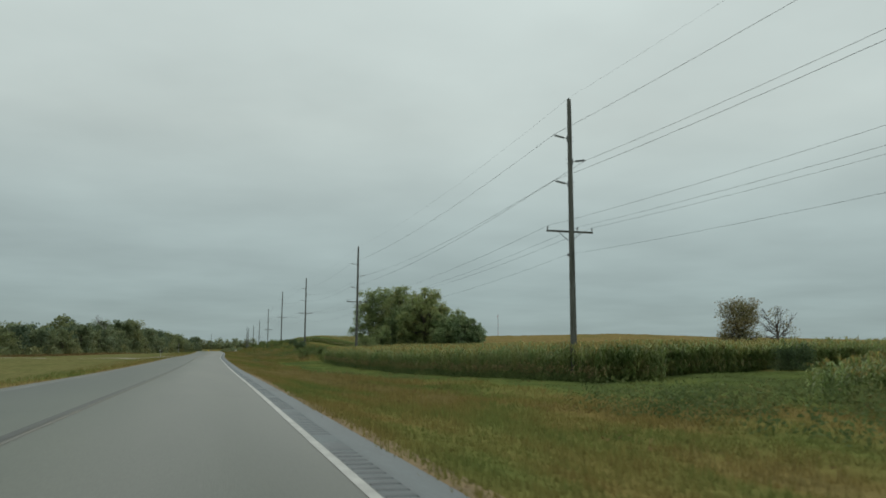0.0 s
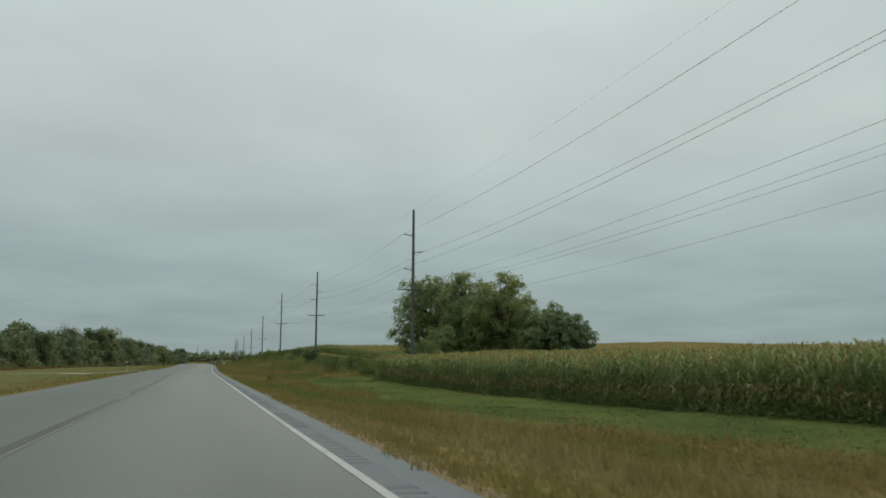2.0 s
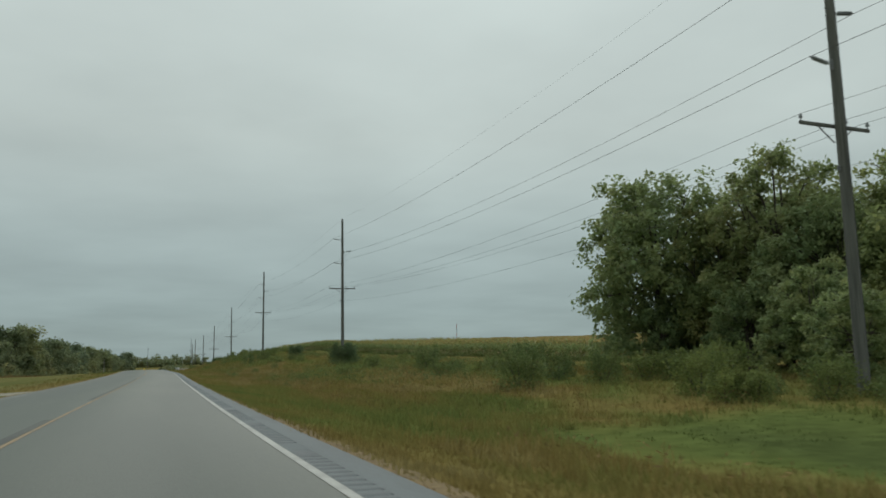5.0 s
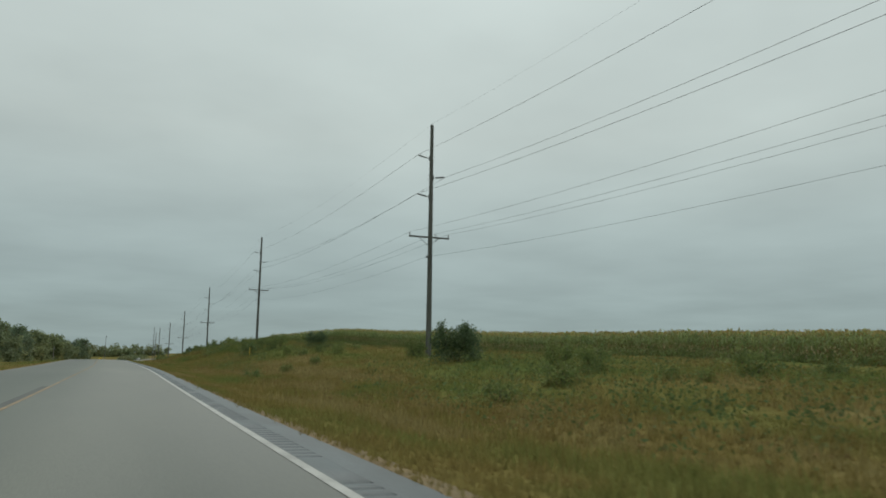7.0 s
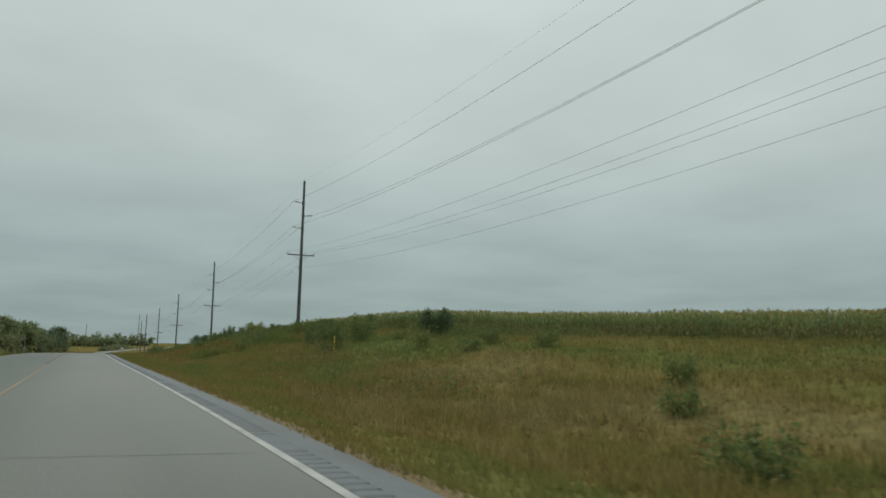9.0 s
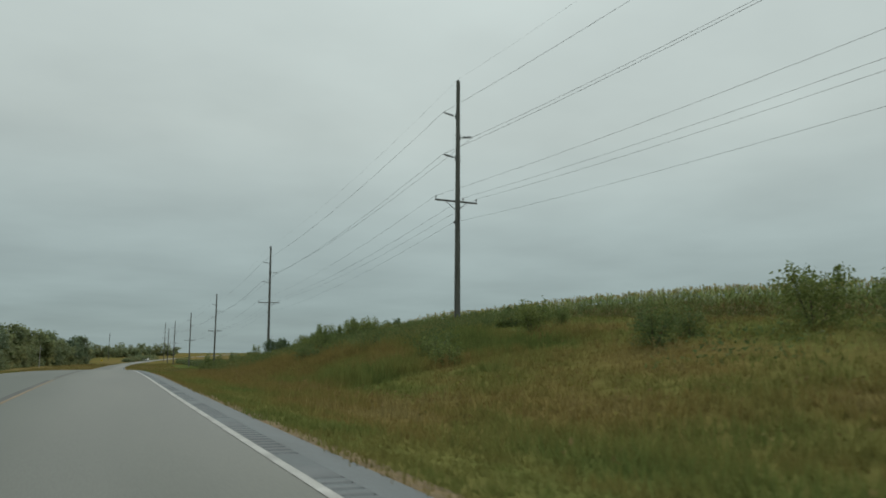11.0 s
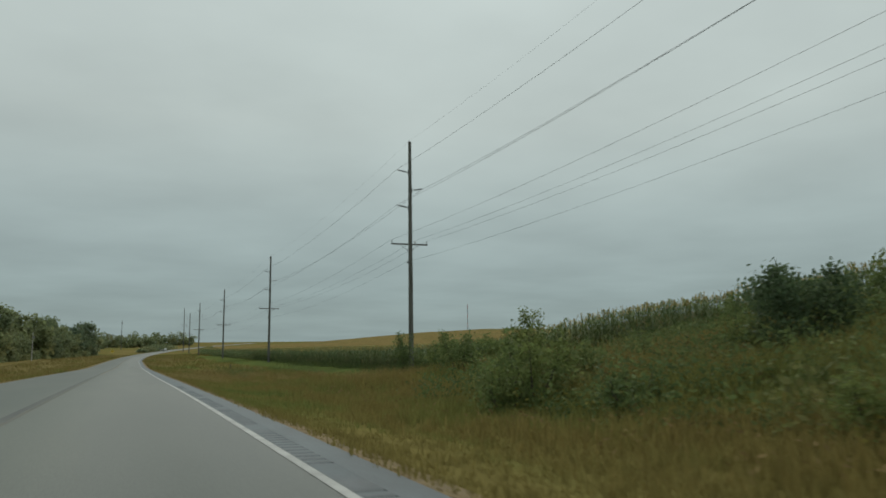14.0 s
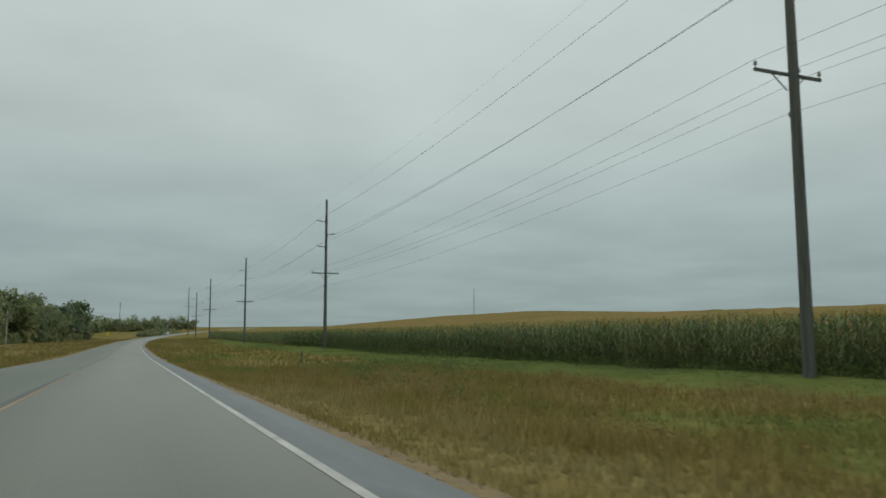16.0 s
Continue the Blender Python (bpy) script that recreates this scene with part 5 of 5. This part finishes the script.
# short turf near the gravel and on the mown lane
xy, u = scatter(26000, SHOULDER + 0.1, 4.5, -6, 445, 1.5)
keep = grass_start(xy, u)
xy = xy[keep]
xy2, u2 = scatter(9000, SHOULDER + 0.12, SHOULDER + 0.9, -6, 445)
xy = np.concatenate([xy, xy2[grass_start(xy2, u2)]])
blades(len(xy), xy, rg.uniform(0.05, 0.16, len(xy)), 0.012, M_GRASS, "verge_turf", "short olive turf beside the gravel", rg, 4, 0.29)
xy, u = scatter(84000, 7.5, 27, 8, 560, 1.0)
xy2, u2 = scatter(6000, 26, 44, 26, 60)
xy = np.concatenate([xy, xy2[xy2[:, 1] < 48.5 + 0.41 * (xy2[:, 0] - 27.5)]])
xy = xy[mown_strip(xy[:, 0], xy[:, 1])]
blades(len(xy), xy, rg.uniform(0.04, 0.085, len(xy)), 0.016, M_GRASS, "mown_turf", "short green mown lane in front of the corn", rg, 5, 0.29)
# goldenrod and leafy weeds
xy, u = scatter(2600, 6, 30, 0, 440)
lane = (xy[:, 1] > 5) & (xy[:, 1] < 145) | (xy[:, 1] > 385)
xy = xy[(patch(xy[:, 0], xy[:, 1], 0.12, 9) > 0.62) & ~lane]
v, f = [], []
n = len(xy)
z = land(xy[:, 0], xy[:, 1])
cen = np.repeat(np.stack([xy[:, 0], xy[:, 1], z + 0.75], -1), 10, 0) + rg.normal(size=(n * 10, 3)) * [0.12, 0.12, 0.1]
v, f = leaf_cards(cen, 0.038, rg)
tagged(new("goldenrod", mesh_from("goldenrod", v, f, [M_GOLD])), "dull yellow goldenrod heads among the weeds", "weeds", kind="stuff")
xy, u = scatter(8000, 7, 34, 0, 440)
xy2, u2 = scatter(6000, 7.5, 29, 298, 376)
xy3, u3 = scatter(1500, 12.5, 23, 6, 28, 0.7)
xy, u = np.concatenate([xy, xy2, xy3]), np.concatenate([u, u2, u3])
foot = (xy[:, 1] < 28) & (u > 18 + 5 * soft_noise(xy[:, 0] / 2, xy[:, 1] / 3, 7) - 0.12 * (28 - xy[:, 1])) & (mown_mask(xy[:, 0], xy[:, 1]) < 0.6)
bank = (xy[:, 1] > 300) & (xy[:, 1] < 358) & (u > 18 - 9 * soft_noise(xy[:, 0] / 4, xy[:, 1] / 6, 7))
keep = (patch(xy[:, 0], xy[:, 1], 0.14, 6) > np.where(bank, 0.2, np.where((xy[:, 1] > 196) & (xy[:, 1] < 219), 0.3, np.where((xy[:, 1] > 176) & (xy[:, 1] < 219), 0.46, 0.64)))) & ~mown_strip(xy[:, 0], xy[:, 1]) & (u > np.where(xy[:, 1] > 180, 7.5, 12))
xy = xy[keep | foot]
n = len(xy)
z = land(xy[:, 0], xy[:, 1])
cen = np.repeat(np.stack([xy[:, 0], xy[:, 1], z], -1), 13, 0) + np.stack([rg.normal(0, 0.25, n * 13), rg.normal(0, 0.25, n * 13), rg.uniform(0.05, 0.95, n * 13) * np.repeat(rg.uniform(0.6, 1.3, n), 13)], -1)
v, f = leaf_cards(cen, 0.076, rg)
tagged(new("leafy_weeds", mesh_from("leafy_weeds", v, f, [M_WEED_LEAF])), "leafy green weeds on the bank", "weeds", kind="stuff")
# half-dry weeds in patches on the verge
xy, u = scatter(8000, 4.5, 30, -4, 440)
keep = (soft_noise(xy[:, 0] / 3.2, xy[:, 1] / 6.5, 4) > np.interp(xy[:, 1], [40, 60, 300, 318, 375, 390], [0.76, 0.6, 0.6, 0.5, 0.5, 0.6])) & (mown_mask(xy[:, 0], xy[:, 1]) < 0.1)
xy, u = xy[keep], u[keep]
n = len(xy)
tall = np.repeat(rg.uniform(0.35, 0.8, n) * np.clip(0.45 + (u - 4) / 6, 0.45, 1), 11)
cen = np.repeat(np.stack([xy[:, 0], xy[:, 1], land(xy[:, 0], xy[:, 1])], -1), 11, 0) + np.stack([rg.normal(0, 0.16, n * 11), rg.normal(0, 0.16, n * 11), rg.random(n * 11) * tall], -1)
v, f = leaf_cards(cen, 0.055, rg, 0.4, 0.0, 0.6)
tagged(new("brown_weeds", mesh_from("brown_weeds", v, f, [M_WEED_BROWN])), "dark half-dry brown weeds in patches on the verge", "weeds", kind="stuff")
# weeds along the foot of the corn
fx, fx3 = along(EDGE1), along(EDGE3)
y = np.concatenate([rg.uniform(49, 130.5, 2600), 364 + 130 * rg.random(2200) ** 1.3])
front = np.array([fx(q) if q < 140 else fx3(q) for q in y])
xy = np.stack([front - 0.15 + rg.normal(0, 0.4, len(y)), y], -1)
n = len(xy)
cen = np.repeat(np.stack([xy[:, 0], xy[:, 1], land(xy[:, 0], xy[:, 1])], -1), 9, 0) + np.stack([rg.normal(0, 0.14, n * 9), rg.normal(0, 0.14, n * 9), np.abs(rg.normal(0.05, 0.26, n * 9))], -1)
v, f = leaf_cards(cen, 0.072, rg)
tagged(new("field_edge_weeds", mesh_from("field_edge_weeds", v, f, [M_LEAF_SHRUB])), "low leafy weeds along the foot of the corn", "weeds", kind="stuff")
# grass further along the road
y = rg.uniform(440, 720, 15000)
right = rg.random(len(y)) < 0.6
x = edge_x(y) + np.where(right, 1.0 + 27 * rg.random(len(y)), -2 * LANE - 1.4 - 19 * rg.random(len(y)))
xy = np.stack([x, y], -1)
xy = xy[~mown_strip(x, y)]
blades(len(xy), xy, rg.uniform(0.2, 0.5, len(xy)), 0.05, M_GRASS, "distant_verge_grass", "olive and tan grass on the verges further along", rg, 4, 0.5, True)
# the far side's verge
y = rg.uniform(-6, 460, 9000)
x = edge_x(y) - 2 * LANE - 0.95 - 7 * rg.random(len(y)) ** 1.3
xy = np.stack([x, y], -1)
xy = xy[np.abs(xy[:, 1] - 168) > 4.5]
blades(len(xy), xy, rg.uniform(0.08, 0.24, len(xy)) * np.interp(xy[:, 1], [330, 380], [1, 1.6]), 0.02, M_GRASS, "far_verge_grass", "tan and olive grass along the far side of the road", rg, 3, 0.29)


# tall brown grass before the woods
y = rg.uniform(200, 420, 3600)
x = np.interp(y, WY, WX) + rg.uniform(2.0, 6.5, len(y))
blades(len(y), np.stack([x, y], -1), rg.uniform(0.5, 1.0, len(y)), 0.06, M_BLADE_RUST, "tall_brown_grass", "tall brown grass between the lawn and the woods", rg, 4, 0.5, True)


# ---- past the bend ----
van = thing("van", "white panel van standing on the road past the bend", "van", at=(float(edge_x(862)) - 5.2, 862.0, float(road_z(862)) + 0.05))
van.rotation_euler = (0, 0, radians(-40))
bm = bmesh.new()
block(bm, (0, 0.5, 1.2), (1.9, 3.9, 1.5), bevel=0.12)
block(bm, (0, -1.9, 0.85), (1.85, 1.3, 0.8), bevel=0.15)
block(bm, (0, -1.55, 1.45), (1.75, 0.9, 0.9), pose(0, 0, 0, -28, 0, 0), bevel=0.1)
part("body", bm, M_SIGN_WHITE, van)
bm = bmesh.new()
block(bm, (0, -1.92, 1.55), (1.55, 0.05, 0.62), pose(0, 0, 0, -38, 0, 0), bevel=0.01)
part("windscreen", bm, M_BOX, van)
for x in (-0.85, 0.85):
    for y in (-1.7, 1.6):
        bm = bmesh.new()
        bmesh.ops.create_cone(bm, cap_ends=True, segments=18, radius1=0.34, radius2=0.34, depth=0.24, matrix=pose(x, y, 0.34, 0, 90, 0))
        part("wheel", bm, M_BOX, van)
    bm = bmesh.new()
    block(bm, (x * 0.8, -2.56, 0.85), (0.3, 0.05, 0.16), bevel=0.01)
    part("headlight", bm, M_STEEL, van)

# bushes at the bend
ru = np.random.default_rng(36)
bx, by, bz = [], [], []
for x, y, h, r in ((18, 838, 3.6, 5), (22, 856, 4.4, 6), (15, 815, 2.4, 4), (27, 905, 4.6, 7), (34, 940, 4.2, 8)):
    q = ru.normal(size=(420, 3))
    q /= np.linalg.norm(q, axis=1)[:, None]
    q *= ru.uniform(0.5, 1.1, (420, 1))
    bx.append(x + q[:, 0] * r)
    by.append(y + q[:, 1] * r)
    bz.append(land1(x, y) + h * (0.45 + 0.55 * q[:, 2]))
pts = np.stack([np.concatenate(bx), np.concatenate(by), np.concatenate(bz)], -1)
v, f = leaf_cards(pts, 0.6, ru)
tagged(new("bend_bushes", mesh_from("bend_bushes", v, f, [M_LEAF_DARK])), "dark green bushes beside the road at the bend", "bushes", kind="stuff")


# ---- small roadside things ----
sign = thing("warning_sign", "small yellow diamond warning sign on a steel post before the bend", "road sign", at=(0.0, 640.0, land1(0, 640)))
bm = bmesh.new()
block(bm, (0, 0, 1.4), (0.07, 0.07, 3.2), bevel=0.01)
part("post", bm, M_STEEL, sign)
bm = bmesh.new()
block(bm, (0, -0.06, 2.5), (0.9, 0.012, 0.9), pose(0, 0, 0, 0, 45, 0), bevel=0.004)
part("panel", bm, M_SIGN, sign)
stub = thing("marker_post", "short dark marker post standing in the grass", "marker post", at=(17.2, 451.0, land1(17.2, 451)))
bm = bmesh.new()
tube(bm, (0, 0, -0.2), (0, 0, 1.0), 0.07, 0.065, 10)
tube(bm, (0, 0, 1.0), (0, 0, 1.05), 0.065, 0.02, 10)
part("post", bm, M_BOX, stub)


def marker_post(x, y, height):
    t = thing("marker_post", "slim yellow plastic marker post standing in the grass", "marker post", at=(x, y, land1(x, y)))
    bm = bmesh.new()
    block(bm, (0, 0, height / 2 - 0.1), (0.09, 0.05, height + 0.2), bevel=0.012)
    part("post", bm, M_MARKER, t)
    bm = bmesh.new()
    block(bm, (0, -0.03, height - 0.12), (0.07, 0.012, 0.1), bevel=0.003)
    part("reflector", bm, M_REFLECT, t)


marker_post(19.2, 276.0, 1.25)

mail = thing("mailbox", "dark mailbox on a wooden post beside the driveway", "mailbox", at=(-10.0, 178.0, land1(-10, 178)))
bm = bmesh.new()
block(bm, (0, 0, 0.5), (0.1, 0.1, 1.2), bevel=0.01)
block(bm, (0.1, 0, 1.06), (0.5, 0.12, 0.05), bevel=0.008)
part("post", bm, M_POLE_PALE, mail)
bm = bmesh.new()
block(bm, (0.1, 0, 1.17), (0.56, 0.24, 0.18), bevel=0.02)
bmesh.ops.create_cone(bm, cap_ends=True, segments=16, radius1=0.12, radius2=0.12, depth=0.56, matrix=Matrix.Translation((0.1, 0, 1.25)) @ pose(0, 0, 0, 0, 90, 0))
box = part("box", bm, M_BOX, mail)
bm = bmesh.new()
block(bm, (0.2, -0.135, 1.36), (0.03, 0.01, 0.2), bevel=0.002)
part("flag", bm, M_MAST_RED, box)
bm = bmesh.new()
block(bm, (-0.14, 0, 1.46), (0.2, 0.02, 0.16), bevel=0.004)
part("white_plate", bm, M_SIGN_WHITE, mail)
